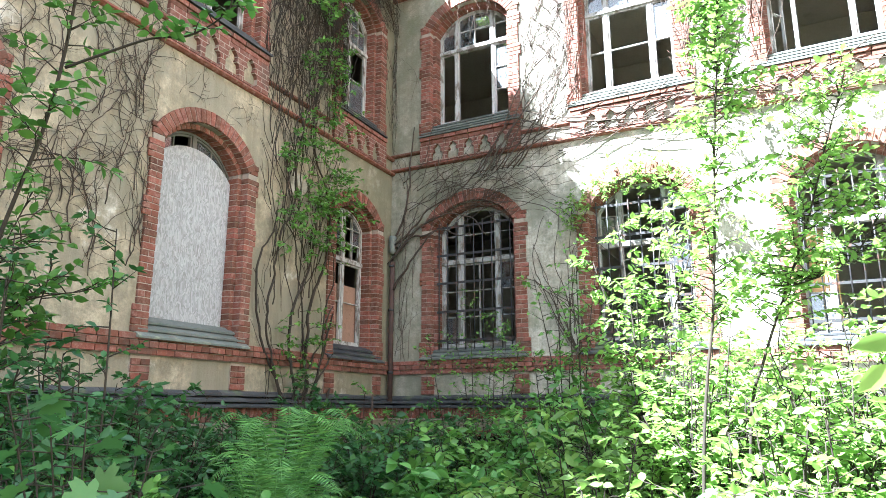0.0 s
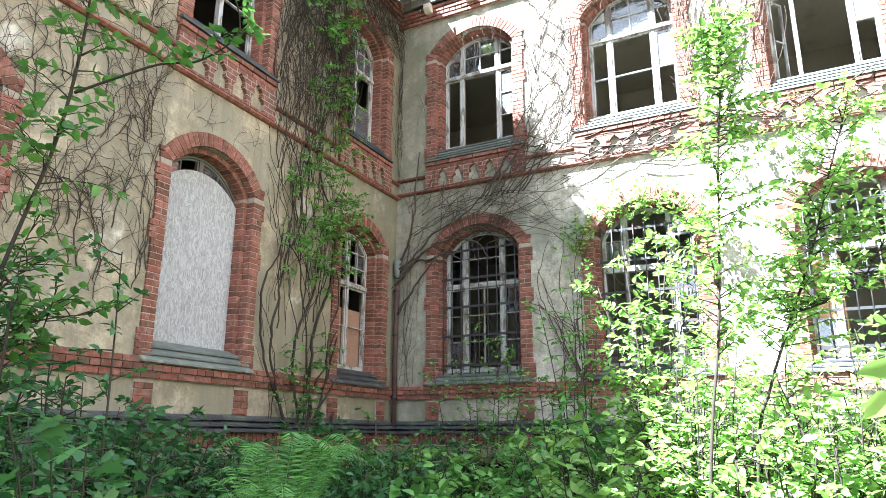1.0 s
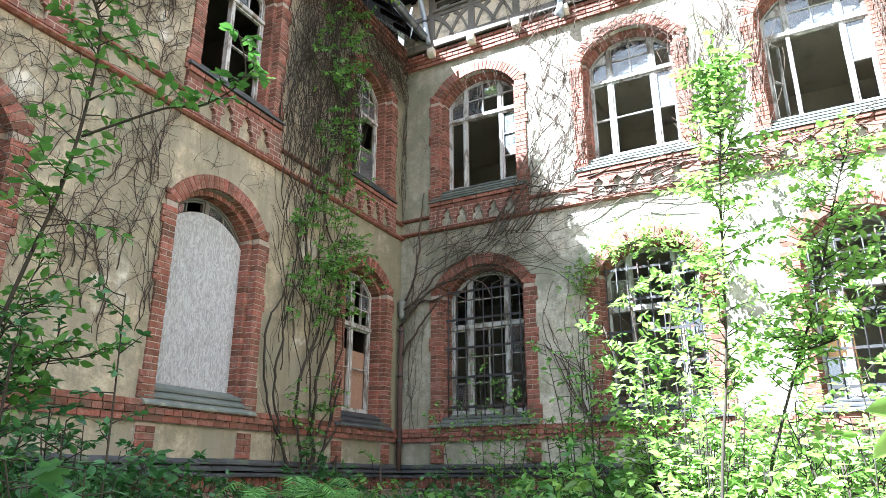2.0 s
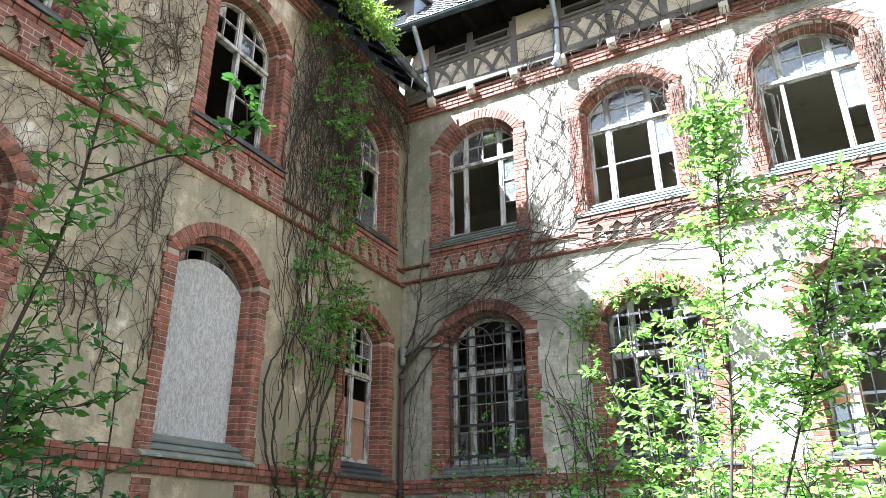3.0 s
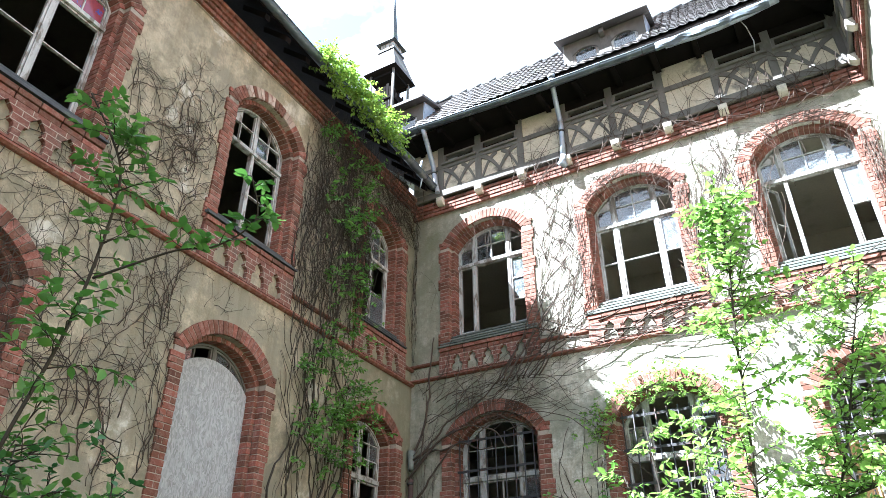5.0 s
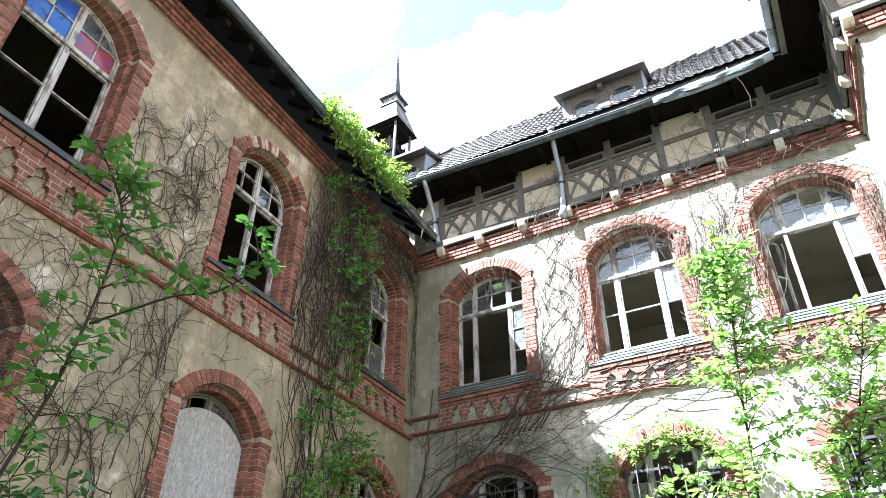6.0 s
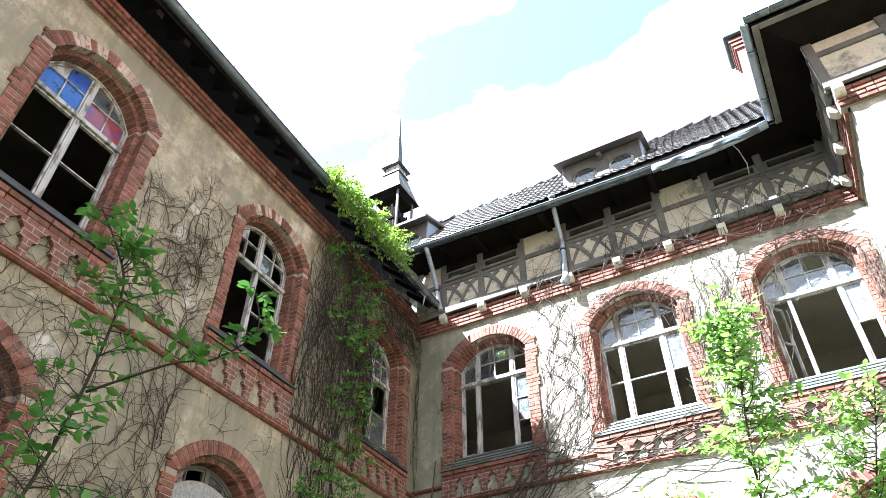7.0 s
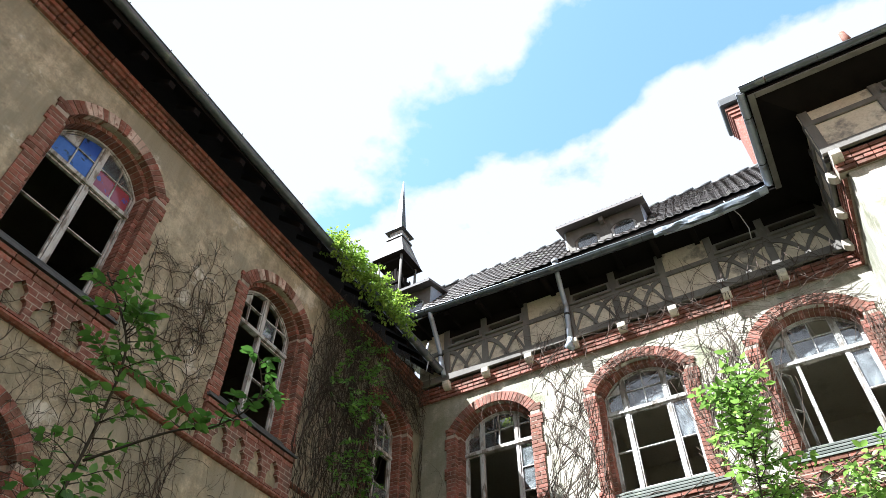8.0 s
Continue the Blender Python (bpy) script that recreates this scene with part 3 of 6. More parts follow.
def grille(parent, half, top, n=9, rails=5):
    g = link("iron_grille", mesh_of(box(-half + 0.02, half - 0.02, 0.05, 0.062, 0.10, 0.145), "rail", IRON), parent, label="black wrought-iron bars before the glass")
    for k in range(1, rails):
        z = 0.12 + (top - 0.55) * k / (rails - 1)
        part("rail", box(-half + 0.02, half - 0.02, 0.05, 0.062, z - 0.02, z + 0.02), IRON, g)
    bar = mesh_of(tube([(0, 0.056, -0.05), (0, 0.056, top - 0.35)], 0.011, 6), "bar", IRON)
    for k in range(n):
        x = -half + 0.06 + (2 * half - 0.12) * k / (n - 1)
        link("bar", bar, g, pose(x, 0, 0))
    return g


def trefoil(cx, z0, w, h):
    """A stepped pointed niche."""
    half_shape = [(0.5, 0.0), (0.5, 0.34), (0.44, 0.46), (0.30, 0.50), (0.25, 0.56), (0.33, 0.66), (0.30, 0.78), (0.15, 0.88)]
    pts = [(cx + w * x, z0 + h * z) for x, z in half_shape] + [(cx, z0 + h)] + [(cx - w * x, z0 + h * z) for x, z in half_shape[::-1]]
    return pts


def arcade(parent, half, z0, z1, n):
    """A brick apron with blind trefoil niches below a first-floor window."""
    w = half + 0.20
    p = 2 * half / n
    nh = [trefoil(-half + (k + 0.5) * p, z0 + 0.03, p * 0.74, (z1 - z0) * 0.62) for k in range(n)]
    ap = part("apron", plate([(-w, z0), (w, z0), (w, z1 - 0.16), (-w, z1 - 0.16)], nh, -0.06, 0.02), APRON, parent, "red brick apron with blind trefoil niches")
    brick_row(parent, -w, w, 0.0, z1 - 0.122, 0.067, 0.12)
    brick_row(parent, -w, w, -0.02, z1 - 0.045, 0.067, 0.12)
    return ap


WINDOW_NO = [0]


def window(at, c, z, half, spring, rise, label):
    WINDOW_NO[0] += 1
    w = thing("window_%d" % WINDOW_NO[0], at @ pose(c, 0, z), label, "window", kind="structure")
    return w


# first floor, back wall
for i, c in enumerate(COLUMNS_BACK):
    w = window(AT_BACK, c, FF, HALF, SPRING_FF, RISE, "tall arched window with flaking white frame, missing panes, red brick surround")
    surround(w, HALF, SPRING_FF, RISE, -0.28)
    window_frame(w, HALF, SPRING_FF, RISE, 1.5, (-0.37, 0.37), [(1, 2), (2, 2), (1, 2)], ([(1, 1), (1, 1), (1, 3)], [(1, 2), (1, 2), (1, 2)], [(1, 2), (1, 1), (1, 2)])[i], missing=((1,), (), (1,))[i], open_left=(i == 2), glass_low=((2, 1), (2, 2)))
    slate_sill(w, HALF + 0.1, 0.28, rows=4)
    arcade(w, HALF, STRING_BACK - FF, -0.28, 5)
# ground floor, back wall
for i, c in enumerate(COLUMNS_GF):
    w = window(AT_BACK, c, GF, HALF, SPRING_GF, RISE, "tall arched barred window with flaking white frame and red brick surround")
    surround(w, HALF, SPRING_GF, RISE, -0.2)
    window_frame(w, HALF, SPRING_GF, RISE, 1.52, (-0.36, 0.36), (1, 2), [(1, 3), (2, 3), (1, 3)], missing=((), (0, 1), (1,))[i], glass_low=((0, 0), (2, 2)), glazed=0.3)
    grille(w, HALF - 0.05, SPRING_GF + RISE)
    slate_sill(w, HALF + 0.12, 0.2, DARK_SLATE if i else SLATE)
    if i == 2:
        part("boarding", box(-0.64, -0.3, 0.345, 0.365, 0.05, 1.45), BOARD_TAN, w, "tan plywood board behind the frame")
# left wall
for i, c in enumerate(COLUMNS_LEFT):
    w = window(AT_LEFT, c, FF, HL, SPRING_FF, RISE, "tall arched window with broken white casements and red brick surround")
    surround(w, HL, SPRING_FF, RISE, -0.28, 0.19, pale=True)
    window_frame(w, HL, SPRING_FF, RISE, 1.5, (0.0,), (2, 2), (1, 2), missing=((), (0,))[i], glass_low=(), tint=((PANE_BLUE, PANE_RED), None)[i], glazed=0.2)
    slate_sill(w, HL + 0.1, 0.22, DARK_SLATE, rows=4)
    arcade(w, HL, STRING_LEFT - FF, -0.23, 4)
for i, c in enumerate(COLUMNS_LEFT_GF):
    w = window(AT_LEFT, c, GF, HL, SPRING_GF, RISE_LOW, "arched window boarded up with grey chipboard in a red brick surround")
    surround(w, HL, SPRING_GF, RISE_LOW, -0.2, 0.18)
    window_frame(w, HL, SPRING_GF, RISE_LOW, 1.95, (0.0,), (2, 1), (1, 2), mat=TIMBER)
    bm = plate(arch_outline(HL - 0.06, SPRING_GF - 0.16, 0.30), [], 0.225, 0.25)
    part("boarding", bm, OSB, w, "grey weathered chipboard sheet")
    slate_sill(w, HL + 0.08, 0.26, SLATE)
# narrow windows by the corner
w = window(AT_LEFT, NARROW, FF, HALF_NARROW, SPRING_FF, 0.36, "narrow arched window with weathered frame and red brick surround")
surround(w, HALF_NARROW, SPRING_FF, 0.36, -0.28)
window_frame(w, HALF_NARROW, SPRING_FF, 0.36, 1.35, (0.0,), (2, 2), (1, 2), glass_low=((1, 0),), glazed=0.2)
slate_sill(w, HALF_NARROW + 0.1, 0.27, DARK_SLATE)
arcade(w, HALF_NARROW, STRING_LEFT - FF, -0.28, 4)
w = window(AT_LEFT, NARROW, GF, HALF_NARROW, SPRING_GF, 0.33, "narrow arched window with broken upper panes and boarded lower half")
surround(w, HALF_NARROW, SPRING_GF, 0.33, -0.2)
window_frame(w, HALF_NARROW, SPRING_GF, 0.33, 1.45, (0.0,), (2, 3), (1, 2), glazed=0.4)
part("boarding", box(-0.53, 0.53, 0.345, 0.36, 0.02, 1.05), BOARD_PINK, w, "brown board behind the lower lights")
slate_sill(w, HALF_NARROW + 0.12, 0.25, DARK_SLATE)


# ---- bands and mouldings ----
def spans(a, b, cuts):
    out = []
    for c0, c1 in sorted(cuts):
        if c0 > a:
            out.append((a, c0))
        a = max(a, c1)
    if b > a:
        out.append((a, b))
    return out


def moulding(name, at, x0, x1, y0, z0, z1, mat, label):
    """A small moulded strip along a wall, rounded at its front."""
    h = z1 - z0
    bmq = bmesh.new()
    prof = [(0.0, z0), (y0 * 0.55, z0 + h * 0.05), (y0, z0 + h * 0.35), (y0, z0 + h * 0.7), (y0 * 0.5, z1), (0.0, z1)]
    a = [bmq.verts.new((x0, -p[0], p[1])) for p in prof]
    b = [bmq.verts.new((x1, -p[0], p[1])) for p in prof]
    for i in range(len(prof) - 1):
        bmq.faces.new((a[i], b[i], b[i + 1], a[i + 1]))
    bmq.faces.new(a[::-1]); bmq.faces.new(b)
    bmesh.ops.recalc_face_normals(bmq, faces=bmq.faces[:])
    return tagged(part(name, bmq, mat, m=at), label, "trim", kind="structure")


aprons_back = [(c - HALF - 0.2, c + HALF + 0.2) for c in COLUMNS_BACK]
aprons_left = [(c - HL - 0.2, c + HL + 0.2) for c in COLUMNS_LEFT] + [(NARROW - HALF_NARROW - 0.2, NARROW + HALF_NARROW + 0.2)]
for at, x0, x1, cuts, lo in ((AT_BACK, 0.0, CORNER_X, aprons_back, STRING_BACK), (AT_LEFT, -22.0, 0.0, aprons_left, STRING_LEFT), (AT_SIDE, 0.0, -WING_Y, [], STRING_BACK)):
    moulding("trim", at, x0, x1, 0.075, lo - 0.07, lo, BRICK, "thin moulded red brick string course")
    for a, b in spans(x0, x1, cuts):
        moulding("trim", at, a, b, 0.06, lo + 0.22, lo + 0.29, BRICK, "thin moulded red brick string course")
# ledge below the ground-floor windows, apron piers, slate-covered plinth and soldier course
surr_back = [(c - HALF - 0.2, c + HALF + 0.2) for c in COLUMNS_GF]
surr_left = [(c - HL - 0.18, c + HL + 0.18) for c in COLUMNS_LEFT_GF] + [(NARROW - HALF_NARROW - 0.2, NARROW + HALF_NARROW + 0.2)]
for name, at, x0, x1, surr in (("ledge_back", AT_BACK, 0.0, CORNER_X, surr_back), ("ledge_left", AT_LEFT, -9.6, 0.0, surr_left)):
    e = thing(name, at, "red brick ledge and piers below the ground-floor windows", "trim", kind="structure")
    part("mortar_bed", box(x0, x1, -0.03, 0.04, 1.98, 2.215), MORTAR, e)
    brick_row(e, x0, x1, 0.0, 2.175, d=0.12)
    brick_row(e, x0, x1, -0.015, 2.097, d=0.12, length=0.12)
    brick_row(e, x0, x1, 0.0, 2.02, d=0.10)
    for a, b in surr:
        for s0, s1 in ((a, a + 0.26), (b - 0.26, b)):
            part("mortar_bed", box(s0, s1, -0.012, 0.04, 1.64, 1.985), MORTAR, e)
            for k in range(4):
                brick_row(e, s0, s1, 0.03, 1.675 + 0.077 * k, length=0.12 if k % 2 else 0.25)
    p = thing(name.replace("ledge", "plinth"), at, "plinth with dark slate cover over a red brick soldier course", "trim", kind="structure")
    for k in range(3):
        y1, y0 = -0.01 - 0.05 * k, -0.07 - 0.05 * k
        z1, z0 = 1.64 - 0.07 * k, 1.56 - 0.07 * k
        nn = round((x1 - x0) / 0.42)
        for i in range(nn):
            xa, xb = x0 + (x1 - x0) * i / nn, x0 + (x1 - x0) * (i + 1) / nn - 0.006
            bms = box(xa, xb, 0, 1, 0, 1)
            dz = random.uniform(-0.006, 0.006)
            for v in bms.verts:
                t = v.co.y
                v.co = (v.co.x, (y0 - 0.01) * (1 - t) + 0.02 * t, (z0 if t < 0.5 else z1 - 0.03) + (0.028 if v.co.z > 0.5 else 0) + dz)
            part("slate", bms, DARK_SLATE, p)
    part("mortar_bed", box(x0, x1, -0.105, 0.02, 1.22, 1.44), MORTAR, p)
    brick_row(p, x0, x1, -0.065, 1.335, 0.17, 0.11, soldier=True)
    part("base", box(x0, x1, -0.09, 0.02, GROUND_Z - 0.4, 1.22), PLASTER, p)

# ---- cornices, brackets and half-timbered attic ----
EAVE = 11.06
OUT = 0.80
PITCH = 1.28
for name, at, x0, x1, z0, steps in (("cornice_back", AT_BACK, 0.0, CORNER_X, 9.30, 4), ("cornice_left", AT_LEFT, -10.5, 0.0, 9.46, 4), ("cornice_wing_side", AT_SIDE, 0.0, -WING_Y - 0.02, 9.30, 4),
                                     ("cornice_wing_front", AT_FRONT, -0.12, 3.2, 9.30, 4)):
    e = thing(name, at, "corbelled red brick cornice under the eaves", "cornice", kind="structure")
    part("mortar_bed", box(x0, x1, -0.03, 0.1, z0, z0 + 0.077 * steps), MORTAR, e)
    for k in range(steps):
        brick_row(e, x0, x1, 0.0 - (0.028 if at is AT_LEFT else 0.013) * k, z0 + 0.04 + 0.077 * k, d=0.16, length=0.12 if k == 1 else 0.25)


def bracket(at, x, z):
    e = bmesh.new()
    prof = [(0.05, 0.0), (-0.12, 0.0), (-0.17, 0.035), (-0.20, 0.08), (-0.20, 0.17), (0.05, 0.17)]
    a = [e.verts.new((-0.075, p[0], p[1])) for p in prof]
    b = [e.verts.new((0.075, p[0], p[1])) for p in prof]
    for i in range(len(prof)):
        j = (i + 1) % len(prof)
        e.faces.new((a[i], a[j], b[j], b[i]))
    e.faces.new(a); e.faces.new(b[::-1])
    bmesh.ops.recalc_face_normals(e, faces=e.faces[:])
    bmesh.ops.bevel(e, geom=e.edges[:], offset=0.008, segments=1, affect="EDGES")
    return tagged(part("bracket", e, STONE, m=at @ pose(x, -0.03, z - 0.02)), "pale stone bracket carrying the half-timbered attic", "bracket", "stone brackets")


POSTS = (0.72, 1.62, 2.57, 3.52, 4.47, 5.43, 6.38, 7.33, 8.37)
for x in POSTS[:-1]:
    bracket(AT_BACK, x, 9.47)
for x in (0.35, 1.15, 1.95):
    bracket(AT_SIDE, x, 9.47)
for x in (-0.05, 1.0, 2.0, 3.0):
    bracket(AT_FRONT, x, 9.47)


def brace(u0, u1, z0, z1, y0, y1):
    """A curved brace between two corners of a panel."""
    pts0, pts1 = [], []
    for i in range(9):
        t = i / 8
        x = u0 + (u1 - u0) * t
        z = z0 + (z1 - z0) * (t * t * 0.75 + t * 0.25)
        pts0.append((x, z - 0.06)); pts1.append((x, z + 0.065))
    loop = pts0 + pts1[::-1]
    lo, hi = z0, z1
    return plate([(x, min(max(z, min(lo, hi)), max(lo, hi))) for x, z in loop], [], y0, y1)


def half_timber(name, at, x0, x1, posts, slits, label, top=11.85):
    e = thing(name, at, label, "half-timbering", kind="structure")
    holes = []
    for i in slits:
        holes.append([(posts[i] + 0.12, 10.47), (posts[i + 1] - 0.12, 10.47), (posts[i + 1] - 0.12, 10.70), (posts[i] + 0.12, 10.70)])
    part("infill", plate([(x0, 9.64), (x1, 9.64), (x1, top), (x0, top)], holes, -0.13, -0.095), INFILL, e)
    part("sill_beam", box(x0, x1, -0.19, -0.05, 9.64, 9.80, 0.01), TIMBER, e)
    part("rail", box(x0, x1, -0.165, -0.06, 10.36, 10.47, 0.01), TIMBER, e)
    part("top_plate", box(x0, x1, -0.17, -0.06, 11.0, 11.14, 0.01), TIMBER, e)
    for p in posts:
        part("post", box(p - 0.07, p + 0.07, -0.16, -0.05, 9.79, top, 0.008), TIMBER, e)
    for i in range(len(posts) - 1):
        a, b = posts[i] + 0.07, posts[i + 1] - 0.07
        m = (a + b) / 2
        if i in slits:
            part("brace", brace(a, m + 0.05, 10.36, 9.80, -0.155, -0.06), TIMBER, e)
            part("brace", brace(b, m - 0.05, 10.36, 9.80, -0.15, -0.06), TIMBER, e)
            part("brace", brace(m - 0.05, a, 10.36, 9.80, -0.147, -0.06), TIMBER, e)
            part("brace", brace(m + 0.05, b, 10.36, 9.80, -0.143, -0.06), TIMBER, e)
            part("ledge", box(a - 0.03, b + 0.03, -0.215, -0.15, 10.44, 10.50, 0.008), TIMBER, e)
            part("slit_frame", plate([(a, 10.472), (b, 10.472), (b, 10.73), (a, 10.73)], [[(a + 0.05, 10.51), (b - 0.05, 10.51), (b - 0.05, 10.69), (a + 0.05, 10.69)]], -0.15, -0.02), TIMBER, e)
            # boards above the slits, coloured near-black for the eave's deep shade
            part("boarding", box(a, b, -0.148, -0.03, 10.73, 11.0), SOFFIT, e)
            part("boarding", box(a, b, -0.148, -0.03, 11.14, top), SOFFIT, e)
    return e


half_timber("attic_back", AT_BACK, 0.05, CORNER_X - 0.14, POSTS[:-1] + (8.36,), (0, 1, 3, 4, 6, 7), "grey half-timbered attic wall with cream infill, curved braces and slit openings")
half_timber("attic_wing_side", AT_SIDE, 0.02, -WING_Y - 0.02, (0.2, 0.85, 1.5, 2.05), (), "grey half-timbered side of the wing's attic with cream infill")
half_timber("attic_wing_front", AT_FRONT, -0.20, 8.0, (-0.12, 0.9, 1.8, 2.7, 3.6), (1, 2), "grey half-timbered front of the wing's attic with cream infill")
# near-black backing added so that the slits read as dark
bm = box(0.2, 17.0, 1.6, 1.7, 9.6, 12.5)
tagged(part("wall_attic_inside", bm, SOFFIT), "added near-black wall that keeps the attic slits dark", "wall", kind="structure")


# ---- roofs, gutters ----
def slab(name, corners, thick, mat, label, category="roof"):
    bmq = bmesh.new()
    top = [bmq.verts.new(p) for p in corners]
    low = [bmq.verts.new((p[0], p[1], p[2] - thick)) for p in corners]
    bmq.faces.new(top); bmq.faces.new(low[::-1])
    for i in range(len(corners)):
        j = (i + 1) % len(corners)
        bmq.faces.new((top[i], low[i], low[j], top[j]))
    bmesh.ops.recalc_face_normals(bmq, faces=bmq.faces[:])
    return tagged(part(name, bmq, mat), label, category, kind="structure")


def rise(d):
    return EAVE + 0.05 + PITCH * d


YT = 1.40
back_roof = slab("roof_back", [(-3.2, -OUT, rise(0)), (7.78, -OUT, rise(0)), (7.78 + YT + OUT, YT, rise(YT + OUT)), (-3.2, YT, rise(YT + OUT))], 0.12, SOFFIT, "steep tiled roof with boarded underside coloured as dark as its shade")
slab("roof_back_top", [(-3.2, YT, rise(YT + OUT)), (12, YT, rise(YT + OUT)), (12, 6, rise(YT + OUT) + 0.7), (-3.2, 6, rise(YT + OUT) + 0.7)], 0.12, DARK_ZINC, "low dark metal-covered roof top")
slab("roof_wing_side", [(7.78, -3.0, rise(0)), (7.78, -OUT, rise(0)), (7.78 + YT + OUT, YT, rise(YT + OUT)), (10.78, 0.0, rise(3.0))], 0.14, SOFFIT, "wing roof with boarded soffit coloured as dark as its shade")
slab("roof_wing_front", [(7.78, -3.0, rise(0)), (18.5, -3.0, rise(0)), (18.5, 0.0, rise(3.0)), (10.78, 0.0, rise(3.0))], 0.14, SOFFIT, "wing roof with boarded soffit coloured as dark as its shade")
slab("roof_wing_top", [(10.78, 0.0, rise(3.0)), (18.5, 0.0, rise(3.0)), (18.5, 6.0, rise(3.0)), (9.85, 6.0, rise(3.0) - 0.3)], 0.1, TILE, "tiled wing roof top")
EAVE_LEFT = 9.97


def turned(*points):
    return [tuple(TURN @ Vector(q)) for q in points]


slab("roof_left", turned((0.58, -22.0, EAVE_LEFT), (0.58, -0.02, EAVE_LEFT), (-5.2, -0.02, EAVE_LEFT + 5.18), (-5.2, -22.0, EAVE_LEFT + 5.18)), 0.14, SOFFIT, "side wing's roof with boarded soffit coloured as dark as its shade")
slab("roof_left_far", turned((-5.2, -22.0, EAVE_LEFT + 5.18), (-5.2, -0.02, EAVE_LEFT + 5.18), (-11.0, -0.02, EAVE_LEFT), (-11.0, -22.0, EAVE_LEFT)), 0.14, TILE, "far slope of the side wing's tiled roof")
# flat soffit added to keep light off the top of the attic wall
slab("soffit_back", [(0.05, -OUT + 0.02, 10.96), (7.78, -OUT + 0.02, 10.96), (8.50, -0.10, 10.98), (0.05, -0.10, 10.98)], 0.03, SOFFIT, "flat near-black soffit added to shade the attic wall", "soffit")
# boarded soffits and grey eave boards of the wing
slab("soffit_wing_side", [(7.80, -2.98, 10.93), (8.52, -2.26, 10.72), (8.52, 0.0, 10.72), (7.80, -0.75, 10.93)], 0.03, SOFFIT, "boarded soffit of the wing, coloured as dark as its shade", "soffit")
slab("soffit_wing_front", [(7.80, -2.98, 10.93), (17.0, -2.98, 10.93), (17.0, -2.26, 10.72), (8.52, -2.26, 10.72)], 0.03, SOFFIT, "boarded soffit of the wing, coloured as dark as its shade", "soffit")
for dims in ((7.79, 7.89, -2.99, -0.82, 10.845, 10.875), (7.895, 17.0, -2.99, -2.89, 10.845, 10.875)):
    tagged(part("eave_board", box(*dims, 0.005), TIMBER), "grey weathered eave board under the wing's gutter", "trim", kind="structure")

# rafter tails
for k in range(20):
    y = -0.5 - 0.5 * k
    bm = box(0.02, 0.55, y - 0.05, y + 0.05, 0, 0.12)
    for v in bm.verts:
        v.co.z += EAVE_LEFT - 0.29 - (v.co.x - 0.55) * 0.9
    tagged(part("rafter_tail", bm, SOFFIT, m=TURN), "timber rafter tail under the shaded eave, coloured as dark as its shade", "rafter", "rafter tails of the shaded eave")
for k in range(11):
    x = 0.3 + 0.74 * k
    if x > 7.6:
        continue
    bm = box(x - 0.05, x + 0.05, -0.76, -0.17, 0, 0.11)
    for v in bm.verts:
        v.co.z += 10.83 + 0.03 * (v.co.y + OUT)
    tagged(part("rafter_tail", bm, SOFFIT), "timber rafter tail under the tiled eave, coloured as dark as its shade", "rafter", "rafter tails of the back eave")


def gutter_into(bm, p0, p1, r, sag=0.0, n=24):
    """A half-round trough between two points, with a rolled front edge."""
    p0, p1 = Vector(p0), Vector(p1)
    d = (p1 - p0).normalized()
    side = d.cross(Vector((0, 0, 1))).normalized()
    rows = []
    for i in range(n + 1):
        t = i / n
        c = p0.lerp(p1, t) + Vector((0, 0, -sag * math.sin(math.pi * t) + 0.012 * noise.noise(Vector((t * 9, p0.x, p0.y)))))
        row = []
        for k in range(9):
            a = math.pi * (1 + k / 8)
            row.append(bm.verts.new(c + side * (r * math.cos(a)) + Vector((0, 0, r * math.sin(a)))))
        rows.append(row)
    for a, b in zip(rows, rows[1:]):
        for k in range(8):
            f = bm.faces.new((a[k], a[k + 1], b[k + 1], b[k])); f.smooth = True
    edge0 = [r_[0].co.copy() for r_ in rows]
    edge1 = [r_[-1].co.copy() for r_ in rows]
    tube_into(bm, edge0, [0.012] * len(edge0), 5)
    tube_into(bm, edge1, [0.012] * len(edge1), 5)


def gutter(name, p0, p1, mat, label, sag=0.0, r=0.085):
    g = bmesh.new()
    gutter_into(g, p0, p1, r, sag)
    e = part(name, g, mat)
    tagged(e, label, "gutter")
    p0, p1 = Vector(p0), Vector(p1)
    n = int((p1 - p0).length / 0.75)
    d = (p1 - p0).normalized()
    for k in range(n):
        c = p0.lerp(p1, (k + 0.5) / n)
        side = d.cross(Vector((0, 0, 1))).normalized()
        pts = [c + side * (r + 0.006) * math.cos(math.pi * (1 + q / 6)) + Vector((0, 0, (r + 0.006) * math.sin(math.pi * (1 + q / 6)))) for q in range(7)]
        part("gutter_hook", tube_into(bmesh.new(), pts, [0.009] * 7, 4), IRON, e)
    return e


gutter("gutter", *turned((0.66, -12.5, EAVE_LEFT + 0.12), (0.63, -0.35, EAVE_LEFT - 0.12)), DARK_ZINC, "dark zinc gutter along the shaded eave", 0.04)
gutter("gutter", (0.2, -OUT - 0.05, EAVE + 0.02), (5.75, -OUT - 0.05, EAVE - 0.20), DARK_ZINC, "grey zinc gutter along the tiled eave", 0.03)
gutter("gutter", (5.75, -OUT - 0.06, EAVE - 0.24), (7.66, -OUT - 0.07, EAVE - 0.16), ZINC, "bent zinc gutter with torn sheet hanging at the eave", 0.08)
